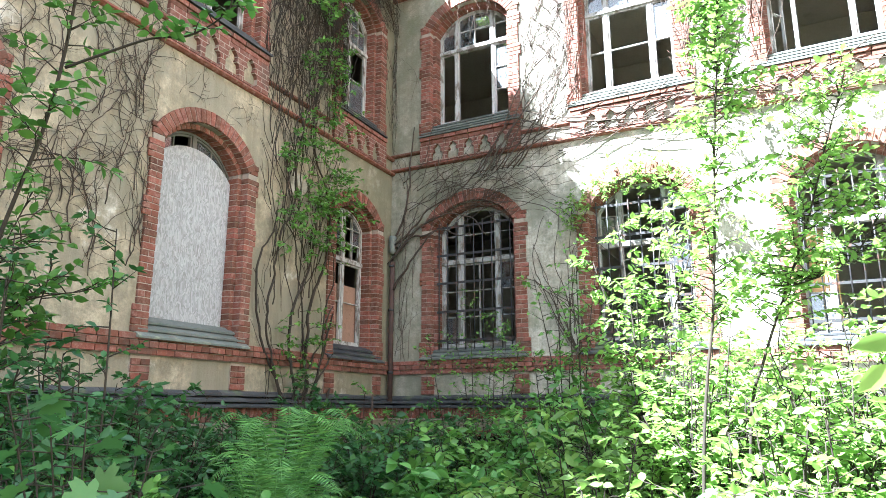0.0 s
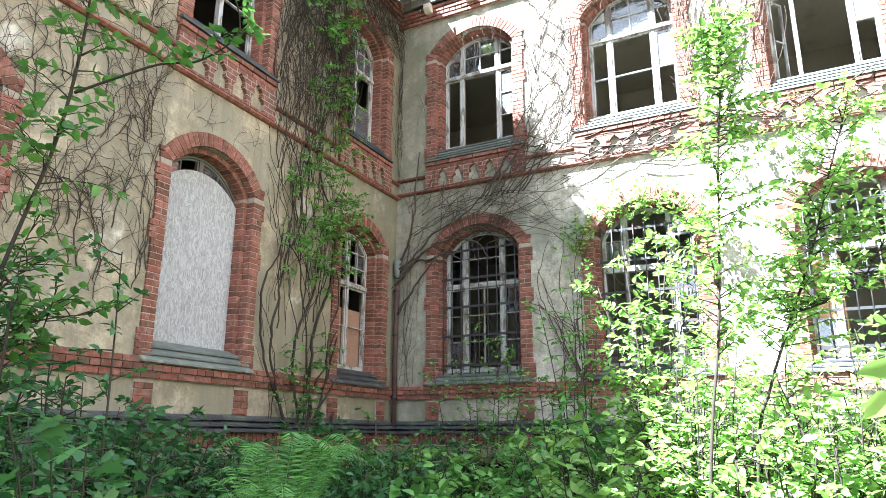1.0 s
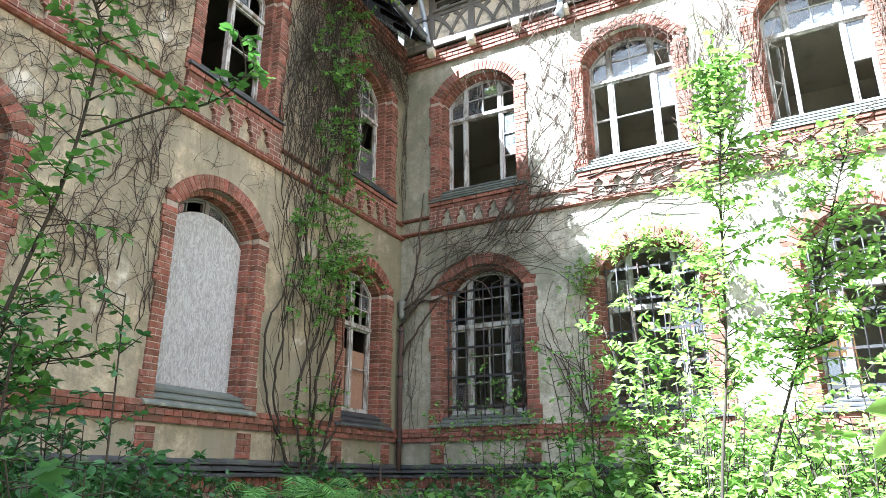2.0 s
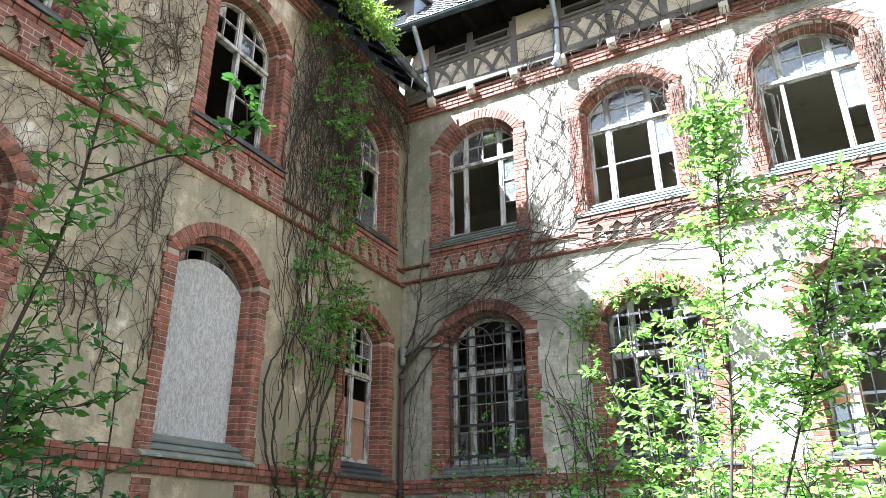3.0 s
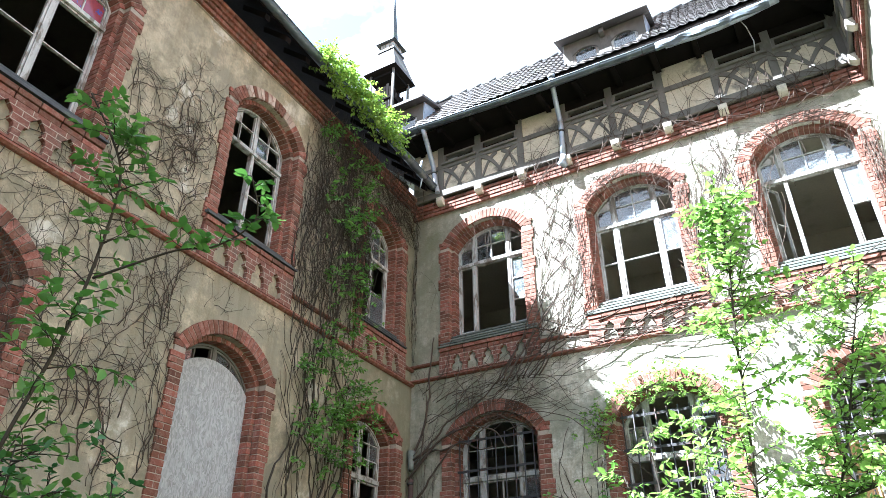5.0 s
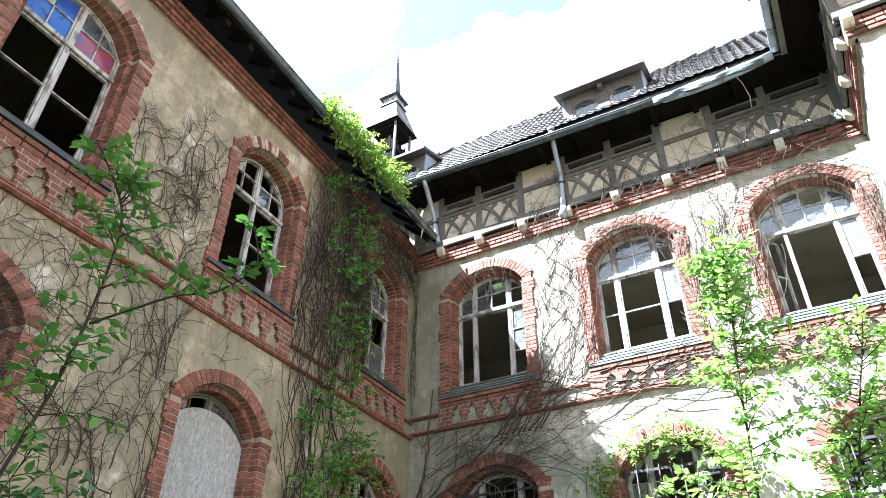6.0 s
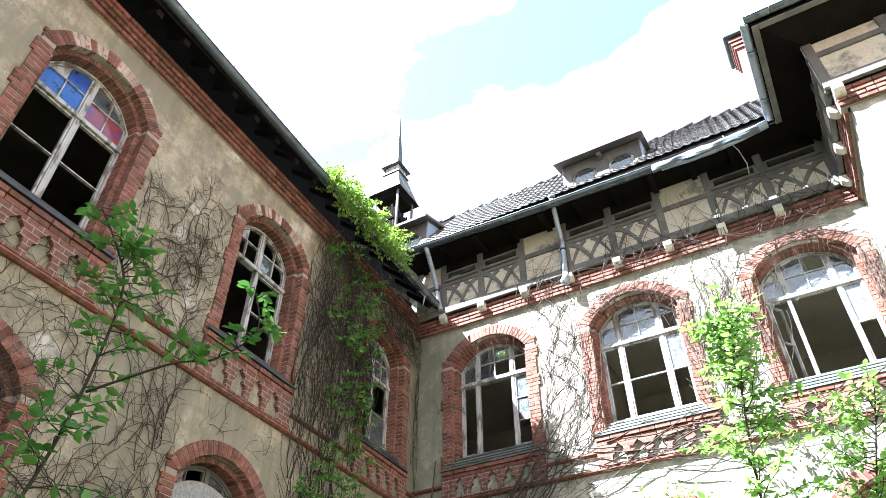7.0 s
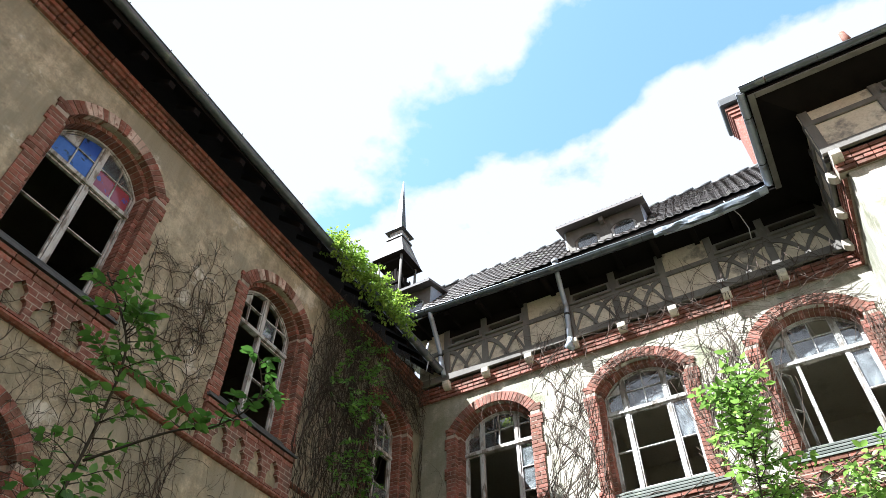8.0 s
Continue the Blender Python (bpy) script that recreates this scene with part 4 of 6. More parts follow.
gutter("gutter", (7.72, -OUT - 0.1, EAVE - 0.1), (7.72, -3.0, EAVE - 0.06), ZINC, "grey zinc gutter along the wing's side eave", 0.0, 0.06)
gutter("gutter", (7.72, -3.05, EAVE - 0.06), (17.0, -3.05, EAVE - 0.04), DARK_ZINC, "grey zinc gutter along the wing's front eave", 0.02, 0.065)
# torn sheet
bm = bmesh.new()
bmesh.ops.create_grid(bm, x_segments=24, y_segments=6, size=0.5)
for v in bm.verts:
    x, y = v.co.x, v.co.y + 0.5
    v.co = (6.55 + x * 1.9, -OUT - 0.14 - 0.05 * math.sin(y * 3) + 0.03 * noise.noise(Vector((x * 8, y * 3, 2))), EAVE - 0.20 + x * 0.04 - 0.20 * y + 0.04 * noise.noise(Vector((x * 6, y * 2, 7))))
torn = part("flashing_sheet", bm, DARK_ZINC)
md = torn.modifiers.new("thick", "SOLIDIFY"); md.thickness = 0.004
tagged(torn, "crumpled zinc flashing hanging from the eave", "flashing")

# downpipes
for k, pts in enumerate((((0.69, -0.85, 11.02), (0.68, -0.78, 10.92), (0.64, -0.50, 10.66), (0.61, -0.26, 10.38), (0.61, -0.24, 10.25), (0.70, -0.24, 9.72)),
                         ((3.60, -0.85, 11.05), (3.58, -0.78, 10.95), (3.53, -0.50, 10.68), (3.50, -0.26, 10.4), (3.49, -0.24, 10.2), (3.47, -0.24, 9.5)))):
    e = thing("downpipe", pose(*pts[-1]), "dented zinc downpipe swan-necked from the gutter to the wall", "downpipe", "zinc downpipes")
    inv = Matrix.Translation(-Vector(pts[-1]))
    part("pipe", tube([inv @ Vector(p) for p in pts], 0.052, 10), ZINC, e)
    part("outlet", tube([inv @ (Vector(pts[0]) + Vector((0, 0, 0.06))), inv @ Vector(pts[0])], [0.075, 0.056], 10), ZINC, e)
    part("clamp", tube([inv @ (Vector(pts[-2]) + Vector((0, 0, 0.02))), inv @ (Vector(pts[-2]) + Vector((0, 0, -0.02)))], 0.06, 10), IRON, e)
    if k == 1:
        part("torn_end", tube([inv @ Vector((3.47, -0.24, 9.62)), inv @ Vector((3.43, -0.25, 9.45)), inv @ Vector((3.50, -0.24, 9.36))], [0.06, 0.085, 0.05], 7), ZINC, e)
e = thing("downpipe", pose(0.10, -0.12, 1.7), "rusty brown downpipe in the corner with a cast hopper", "downpipe")
part("pipe", tube([(0, 0, -0.2), (0, 0, 1.0), (0.01, 0.01, 2.3)], 0.045, 10), RUST, e)
part("hopper", tube([(0.0, 0.02, 2.45), (0.0, 0.02, 2.5), (0, 0.02, 2.7), (0, 0.02, 2.78)], [0.045, 0.06, 0.07, 0.075], 8), SLATE, e, "grey cast hopper")
for z in (0.3, 1.4, 2.2):
    part("clamp", tube([(0, 0, z), (0, 0, z + 0.04)], 0.053, 10), IRON, e)

# pantiles on the visible roof slope; the upper rows are joined
TW, TL = 0.172, 0.205
prof = [(0.0, 0.008), (0.020, 0.020), (0.046, 0.022), (0.072, 0.013), (0.105, 0.003), (0.138, 0.002), (0.174, 0.008)]


def tile_into(bmq, m):
    rows_ = []
    for yy, lift in ((0.0, 0.020), (0.235, 0.0)):
        rows_.append([bmq.verts.new(m @ Vector((p_[0], yy, p_[1] + lift))) for p_ in prof])
    low_ = [bmq.verts.new(m @ Vector((p_[0], 0.0, p_[1] + 0.008))) for p_ in prof]
    for q in range(len(prof) - 1):
        f_ = bmq.faces.new((rows_[0][q], rows_[0][q + 1], rows_[1][q + 1], rows_[1][q])); f_.smooth = True
        bmq.faces.new((low_[q], low_[q + 1], rows_[0][q + 1], rows_[0][q]))


bm = bmesh.new()
tile_into(bm, Matrix.Identity(4))
TILE_MESH = mesh_of(bm, "tile", TILE)
ang = math.degrees(math.atan(PITCH))
rest = bmesh.new()
count = 0
for rr in range(17):
    s = TL * rr
    dy, dz = s * math.cos(math.atan(PITCH)), s * math.sin(math.atan(PITCH))
    for c in range(56):
        x = 0.35 + TW * c
        if x > 7.6 + dy:
            continue
        if (3.78 < x < 5.25 or x < 0.3) and 0.2 < dy < 1.4:
            continue
        m = pose(x, -OUT - 0.02 + dy, rise(0) + dz + 0.01 + random.uniform(-0.004, 0.004), ang, 0, random.uniform(-0.6, 0.6))
        count += 1
        if count <= 300:
            link("tile", TILE_MESH, back_roof, m)
        else:
            tile_into(rest, m)
tagged(part("tile_field", rest, TILE, back_roof), kind="stuff")
# ridge caps along the slope's top
bm = bmesh.new()
for k in range(26):
    x = -1.5 + 0.42 * k
    zz = rise(YT + OUT) + 0.02 + 0.05 * noise.noise(Vector((x * 0.9, 3, 1)))
    tube_into(bm, [Vector((x, YT, zz)), Vector((x + 0.45, YT, zz + 0.02))], [0.055, 0.065], 8)
part("ridge_cap", bm, DARK_SLATE, back_roof)


# ---- dormers, turret, chimney ----
def dormer(x, label):
    e = thing("dormer", pose(x, -0.32, 11.54), label, "dormer", "roof dormers")
    hw = 0.83
    holes = [arch_outline(0.27, 0.27, 0.13, cx=s * 0.40, cz=0.14) for s in (-1, 1)]
    f = part("front", plate([(-hw, 0.0), (hw, 0.0), (hw, 0.78), (-hw, 0.78)], holes, 0.0, 0.08), TIMBER, e)
    for s in (-1, 1):
        fr = part("window_frame", plate(arch_outline(0.265, 0.27, 0.13, cx=s * 0.40, cz=0.142), [arch_outline(0.215, 0.25, 0.11, cx=s * 0.40, cz=0.19)], 0.02, 0.06), FRAME_PAINT, e)
        p = part("pane", plate(arch_outline(0.215, 0.25, 0.11, cx=s * 0.40, cz=0.19), [], 0.04, 0.045), GLASS, fr)
        p.visible_shadow = False
        sx = s * hw
        bmq = bmesh.new()
        pts = [(0.0, 0.0), (0.0, 0.78), (0.95, 1.08), (0.5, 0.5)]
        a = [bmq.verts.new((sx, p_[0], p_[1])) for p_ in pts]
        b = [bmq.verts.new((sx + s * 0.03, p_[0], p_[1])) for p_ in pts]
        bmq.faces.new(a); bmq.faces.new(b[::-1])
        for i in range(4):
            bmq.faces.new((a[i], a[(i + 1) % 4], b[(i + 1) % 4], b[i]))
        bmesh.ops.recalc_face_normals(bmq, faces=bmq.faces[:])
        part("cheek", bmq, ZINC, e, "blue-grey zinc cheek")
    bmq = box(-hw - 0.13, hw + 0.13, -0.26, 1.2, 0.0, 0.07)
    for v in bmq.verts:
        v.co.z += 0.72 + (v.co.y + 0.26) * 0.33
    part("roof", bmq, TILE, e)
    bmq = bmesh.new()
    for k in range(19):
        xx = -hw - 0.10 + k * 0.104
        tube_into(bmq, [Vector((xx, -0.262, 0.79)), Vector((xx, 1.2, 1.27))], [0.012, 0.012], 6)
    part("roof_tiles", bmq, TILE, e)
    part("console", box(-0.05, 0.05, -0.16, 0.0, 0.60, 0.72, 0.01), TIMBER, e)
    part("sill", box(-hw, hw, -0.06, 0.02, 0.0, 0.07, 0.01), FRAME_PAINT, e)
    return e


dormer(4.60, "weathered dormer with two small arched windows and a tiled shed roof")
dormer(-0.47, "weathered dormer with zinc cheeks half hidden by climbing ivy")

e = thing("roof_turret", pose(-3.7, 4.0, 14.3), "slender open wooden roof turret with a slate spire", "turret")
bm = bmesh.new()


def pyramid(bmq, r0, z0, r1, z1):
    a = [bmq.verts.new((sx * r0, sy * r0, z0)) for sx, sy in ((-1, -1), (1, -1), (1, 1), (-1, 1))]
    b = [bmq.verts.new((sx * r1, sy * r1, z1)) for sx, sy in ((-1, -1), (1, -1), (1, 1), (-1, 1))]
    for i in range(4):
        j = (i + 1) % 4
        bmq.faces.new((a[i], a[j], b[j], b[i]))
    bmq.faces.new(a[::-1]); bmq.faces.new(b)


pyramid(bm, 0.62, 4.36, 0.30, 5.50)
part("skirt_roof", bm, TILE, e)
bm = bmesh.new(); pyramid(bm, 0.66, 4.31, 0.62, 4.37)
part("skirt_eave", bm, SOFFIT, e)
bm = bmesh.new(); pyramid(bm, 0.35, 5.50, 0.34, 5.58)
part("ledge", bm, DARK_SLATE, e)
bm = bmesh.new(); pyramid(bm, 0.27, 5.58, 0.26, 5.92)
part("neck", bm, FRAME_PAINT, e)
bm = bmesh.new(); pyramid(bm, 0.40, 5.90, 0.18, 6.16)
part("cap", bm, DARK_SLATE, e)
bm = bmesh.new(); pyramid(bm, 0.17, 6.12, 0.012, 9.16)
part("spire", bm, DARK_SLATE, e)
for sx in (-1, 1):
    for sy in (-1, 1):
        part("post", tube([(sx * 0.46, sy * 0.46, 1.2), (sx * 0.46, sy * 0.46, 4.34)], 0.05, 8), TIMBER, e)
    for z in (3.0, 4.1):
        part("rail", box(-0.40, 0.40, sx * 0.46 - 0.04, sx * 0.46 + 0.04, z, z + 0.10), SOFFIT, e)
        part("rail", box(sx * 0.46 - 0.04, sx * 0.46 + 0.04, -0.40, 0.40, z, z + 0.10), SOFFIT, e)
    for k in range(7):
        w_ = -0.36 + 0.12 * k
        part("louvre_board", box(w_ - 0.05, w_ + 0.05, 0.44 * sx - 0.015, 0.44 * sx + 0.015, 1.9, 3.55 + 0.08 * (k % 3), 0.004), SOFFIT, e)
        part("louvre_board", box(-0.385 - 0.015, -0.385 + 0.015, w_ - 0.05, w_ + 0.05, 1.9, 3.5 + 0.09 * (k % 2), 0.004) if sx < 0 else box(0.385, 0.415, w_ - 0.045, w_ + 0.045, 1.9, 3.45 + 0.12 * (k % 2), 0.004), SOFFIT, e)
part("base", box(-0.55, 0.55, -0.55, 0.55, -1.5, 1.9), SOFFIT, e)

e = thing("chimney", pose(8.36, 1.9, 13.55), "red brick chimney with a dark projecting cap", "chimney")
part("shaft", box(-0.36, 0.36, -0.36, 0.36, 0, 2.9), BRICK, e)
for k in range(3):
    part("collar", box(-0.40 - 0.03 * k, 0.40 + 0.03 * k, -0.40 - 0.03 * k, 0.40 + 0.03 * k, 2.5 + 0.12 * k, 2.6 + 0.12 * k), BRICK, e)
part("cap", box(-0.54, 0.54, -0.54, 0.54, 2.9, 3.2, 0.03), DARK_SLATE, e)
e = thing("chimney", pose(12.0, 4.0, 16.5), "far red chimney pot above the wing", "chimney")
part("shaft", box(-0.16, 0.16, -0.16, 0.16, -2.0, 3.7, 0.02), BRICK, e)
part("pot", tube([(0, 0, 3.7), (0, 0, 4.3)], [0.13, 0.09], 8), BRICK, e)

# a loose cable and a bent strip hanging from the eaves
tagged(part("hanging_cable", tube([(6.92, -0.86, 11.0), (6.98, -0.83, 10.85), (7.08, -0.72, 10.65), (7.13, -0.6, 10.4), (7.10, -0.55, 10.2)], 0.009, 5), FRAME_PAINT), "loose white cable hanging from the broken gutter", "cable")
tagged(part("metal_strip", tube([(0.62, -0.75, 10.25), (0.60, -0.8, 10.0), (0.64, -0.78, 9.75), (0.61, -0.8, 9.5)], [0.02, 0.035, 0.02, 0.008], 5), ZINC), "bent zinc strip hanging at the roof corner", "metal strip")

# opposite buildings that close the court behind the camera
bm = box(21.0, 33.0, -34.0, 6.0, GROUND_Z, 10.0)
tagged(part("wall_opposite", bm, PLASTER), "plain plaster wall of the opposite wing", "wall", kind="structure")
slab("roof_opposite", [(20.4, -34, 10.0), (20.4, 6, 10.0), (27.0, 6, 15.5), (27.0, -34, 15.5)], 0.2, RED_TILE, "red tiled roof of the opposite wing")

# cellar opening, iron rail and a broken stick by the corner
e = thing("cellar_window", pose(1.75, -0.09, 0.55), "dark barred cellar window low in the plinth", "window")
# flat near-black plate in place of the shade inside the opening
part("niche", plate([(-0.45, 0.0), (0.45, 0.0), (0.45, 0.42), (-0.45, 0.42)], [], -0.004, 0.0), SOFFIT, e)
part("lintel", box(-0.55, 0.55, -0.03, 0.02, 0.42, 0.52, 0.008), BRICK, e)
for k in range(5):
    part("bar", tube([(-0.36 + 0.18 * k, -0.02, 0.0), (-0.36 + 0.18 * k, -0.02, 0.42)], 0.01, 5), IRON, e)
e = thing("iron_rail", pose(0.9, -1.6, GROUND_Z), "low rusty iron rail on thin posts by the corner", "rail")
part("top_rail", tube([(-0.55, -1.1, 1.16), (-0.1, 0.2, 1.14), (0.5, 1.15, 1.12)], 0.022, 6), RUST, e)
for x, y in ((-0.5, -0.95), (-0.1, 0.2), (0.45, 1.05)):
    part("post", tube([(x, y, -0.1), (x, y, 1.14)], 0.018, 6), RUST, e)
e = thing("broken_stick", pose(0.42, -1.05, 1.1), "grey broken wooden stick leaning on the plinth", "stick")
part("shaft", tube([(0, -0.1, 0.0), (-0.06, 0.0, 0.28), (-0.12, 0.08, 0.52)], [0.022, 0.02, 0.014], 6), DEAD_STEM, e)


# ---- plants ----
OVATE = (np.array([(0, 0, 0), (0.26, 0.30, 0.05), (0.24, 0.62, 0.04), (0, 1.0, -0.08), (-0.24, 0.62, 0.04), (-0.26, 0.30, 0.05), (0, 0.32, -0.02), (0, 0.66, -0.03)]),
         [(0, 1, 6), (0, 6, 5), (1, 2, 7, 6), (6, 7, 4, 5), (2, 3, 7), (7, 3, 4)])
LANCE = (np.array([(0, 0, 0), (0.055, 0.3, 0.02), (0, 1.0, -0.12), (-0.055, 0.3, 0.02), (0, 0.4, -0.02)]), [(0, 1, 4), (1, 2, 4), (4, 2, 3), (0, 4, 3)])
half_maple = [(0.05, -0.01), (0.17, -0.08), (0.35, -0.03), (0.29, 0.10), (0.20, 0.20), (0.37, 0.25), (0.54, 0.40), (0.45, 0.45), (0.47, 0.58), (0.31, 0.55), (0.20, 0.53), (0.25, 0.70), (0.14, 0.79), (0.12, 0.90), (0.0, 1.08)]
outline_maple = [(0, 0.04)] + half_maple + [(-x, y) for x, y in half_maple[-2::-1]]
MAPLE = (np.array([(0, 0.36, 0.0)] + [(x, y, 0.06 * abs(x) - 0.10 * max(0, y - 0.5)) for x, y in outline_maple]),
         [(0, i, i % len(outline_maple) + 1) for i in range(1, len(outline_maple) + 1)])


def leaf_mesh(name, shape, base, way, up, size, mat):
    """One mesh of many leaves: arrays of base points, directions, upward sides and lengths."""
    base, way, up, size = (np.asarray(a, dtype=float) for a in (base, way, up, size))
    verts, faces = shape
    way = way / np.linalg.norm(way, axis=1, keepdims=True)
    side = np.cross(way, up)
    side /= np.maximum(np.linalg.norm(side, axis=1, keepdims=True), 1e-6)
    nrm = np.cross(side, way)
    n, k = len(base), len(verts)
    co = base[:, None, :] + size[:, None, None] * (verts[None, :, 0:1] * side[:, None, :] + verts[None, :, 1:2] * way[:, None, :] + verts[None, :, 2:3] * nrm[:, None, :])
    me = bpy.data.meshes.new(name)
    loops = np.concatenate([np.array(f) for f in faces])
    counts = np.array([len(f) for f in faces])
    allloops = (loops[None, :] + (np.arange(n) * k)[:, None]).ravel()
    allcounts = np.tile(counts, n)
    starts = np.concatenate(([0], np.cumsum(allcounts)[:-1]))
    me.vertices.add(n * k)
    me.vertices.foreach_set("co", co.astype(np.float32).ravel())
    me.loops.add(len(allloops))
    me.loops.foreach_set("vertex_index", allloops.astype(np.int32))
    me.polygons.add(len(allcounts))
    me.polygons.foreach_set("loop_start", starts.astype(np.int32))
    me.polygons.foreach_set("loop_total", allcounts.astype(np.int32))
    me.update(calc_edges=True)
    me.validate()
    me.materials.append(mat)
    return me


rng = np.random.default_rng(5)


def unit(v):
    v = np.asarray(v, dtype=float)
    return v / max(1e-9, np.linalg.norm(v))


def smooth_line(pts, n):
    """Points evenly along a rounded line through the given ones."""
    pts = np.array(pts, dtype=float)
    out = []
    m = len(pts)
    for i in range(n):
        t = i / (n - 1) * (m - 1)
        k = min(int(t), m - 2)
        f = t - k
        p0, p1, p2, p3 = pts[max(k - 1, 0)], pts[k], pts[k + 1], pts[min(k + 2, m - 1)]
        out.append(0.5 * (2 * p1 + (p2 - p0) * f + (2 * p0 - 5 * p1 + 4 * p2 - p3) * f * f + (3 * p1 - p0 - 3 * p2 + p3) * f ** 3))
    return np.array(out)


class Plant:
    """Collects stems and leaves of one plant."""

    def __init__(self):
        self.bm = bmesh.new()
        self.trunks = []
        self.base, self.way, self.up, self.size = [], [], [], []

    def stem(self, pts, r0, r1, n=None, sides=5, wob=0.0, own=False):
        n = n or 4 * len(pts)
        line = smooth_line(pts, n)
        if wob:
            line[1:-1] += rng.normal(0, wob, (n - 2, 3))
        b = bmesh.new() if own else self.bm
        tube_into(b, [Vector(p) for p in line], list(np.linspace(r0, r1, n)), sides)
        if own:
            self.trunks.append(b)
        return line

    def leaf(self, p, way, size, droop=0.25):
        w = unit(way)
        w[2] -= droop * rng.uniform(0.2, 1.2)
        u = unit(rng.normal(0, 0.45, 3) + np.array((0, 0, 1.0)))
        self.base.append(p); self.way.append(w); self.up.append(u); self.size.append(size * rng.uniform(0.6, 1.2))

    def twig(self, p, way, length, leaf, every=0.04, r=0.004, pairs=True, droop=0.25):
        w = unit(way)
        pts = [np.array(p)]
        n = max(3, int(length / 0.07))
        for i in range(n):
            w = unit(w + rng.normal(0, 0.16, 3) + np.array((0, 0, -0.02)))
            pts.append(pts[-1] + w * length / n)
        tube_into(self.bm, [Vector(q) for q in pts], list(np.linspace(r, r * 0.4, len(pts))), 4)
        steps = max(2, int(length / every))
        for k in range(steps):
            t = (0.15 + 0.85 * (k + 1) / steps) * (len(pts) - 1)
            i = min(int(t), len(pts) - 2)
            q = pts[i] + (pts[i + 1] - pts[i]) * (t - i)
            s = unit(np.cross(w, rng.normal(0, 1, 3)))
            s[2] *= 0.4
            for sg in ((1, -1) if pairs else (rng.choice((-1, 1)),)):
                self.leaf(q, w * 0.5 + sg * s, leaf, droop)
        self.leaf(pts[-1], w, leaf, droop)
        return pts[-1]

    def done(self, name, label, category, leaf_shape, leaf_mat, stem_mat=None, group="", kind="", base=(0, 0, 0), leaf_label=""):
        e = thing(name, pose(*base), label, category, group, kind)
        inv = Matrix.Translation(-Vector(base))
        for b in self.trunks:
            part("stem", b, stem_mat or BARK, e, m=inv)
        if len(self.bm.verts):
            tagged(part("twig_tangle", self.bm, stem_mat or BARK, e, m=inv), kind="stuff")
        if self.base:
            me = leaf_mesh("leaves", leaf_shape, self.base, self.way, self.up, self.size, leaf_mat)
            link("foliage", me, e, inv, leaf_label)
        return e


def leafed(plant, line, start, count, length, leaf, every=0.045, out=0.9, upward=0.35, r=0.004, droop=0.25):
    """Twigs with leaves along a stem, from a share of its length on."""
    n = len(line)
    for k in range(count):
        t = (start + (1 - start) * (k + rng.uniform(0, 1)) / count) * (n - 1)
        i = min(int(t), n - 2)
        p = line[i] + (line[i + 1] - line[i]) * (t - i)
        a = rng.uniform(0, 2 * math.pi)
        plant.twig(p, (math.cos(a) * out, math.sin(a) * out, upward + rng.normal(0, 0.15)), length * rng.uniform(0.5, 1.25) * (1 - 0.45 * t / n), leaf, every, r, droop=droop)


# the young tree beside the camera, before the shaded wall
p = Plant()
main = p.stem([(2.78, -9.03, GROUND_Z), (2.94, -8.91, 0.38), (3.20, -8.79, 1.47), (3.42, -8.75, 2.20), (3.56, -8.70, 2.73), (3.65, -8.70, 3.21), (3.74, -8.76, 3.53), (3.74, -8.87, 3.72), (3.71, -9.02, 3.91)], 0.013, 0.005, 40, own=True)
leafed(p, main[26:], 0.05, 34, 0.22, 0.068, 0.042)
leafed(p, main[16:27], 0.0, 26, 0.31, 0.074, 0.052)
bough = p.stem([(3.62, -8.68, 3.00), (3.79, -8.60, 3.07), (3.99, -8.51, 3.14), (4.17, -8.42, 3.16), (4.38, -8.39, 3.27), (4.43, -8.51, 3.44)], 0.008, 0.003, 24)
leafed(p, bough, 0.42, 20, 0.15, 0.07, 0.042, droop=0.5)
for q in ((3.26, -8.52, 2.23), (3.39, -8.46, 2.04), (3.33, -8.59, 2.43), (3.20, -8.39, 1.85), (3.45, -8.33, 1.98)):
    root = np.array((3.07, -8.84, 0.89 + 0.6 * rng.uniform()))
    b2 = p.stem([root, (root + np.array(q)) / 2 + (0, 0, 0.15), q], 0.007, 0.003, 12)
    leafed(p, b2, 0.3, 16, 0.31, 0.07, 0.058)
p.done("sapling", "slender young tree with small fresh green leaves before the shaded wall", "tree", OVATE, LEAF_LEAN, BARK, base=(2.78, -9.03, GROUND_Z))

# twiggy shrub at the left wall's foot
p = Plant()
for k in range(16):
    x, y = 3.0 + rng.uniform(-0.7, 0.6), -8.75 + rng.uniform(-0.5, 0.45)
    tip = (x + rng.normal(-0.05, 0.22), y + rng.normal(-0.05, 0.22), rng.uniform(1.2, 2.3))
    line = p.stem([(x, y, GROUND_Z), ((x + tip[0]) / 2 + rng.normal(0, 0.1), (y + tip[1]) / 2, tip[2] * 0.5), tip], 0.010, 0.003, 14)
    leafed(p, line, 0.3, 20, 0.28, 0.055, 0.05)
p.done("shrub", "loose twiggy shrub with small dark green leaves by the wall", "shrub", OVATE, LEAF_DEEP, BARK, base=(3.0, -8.75, GROUND_Z))

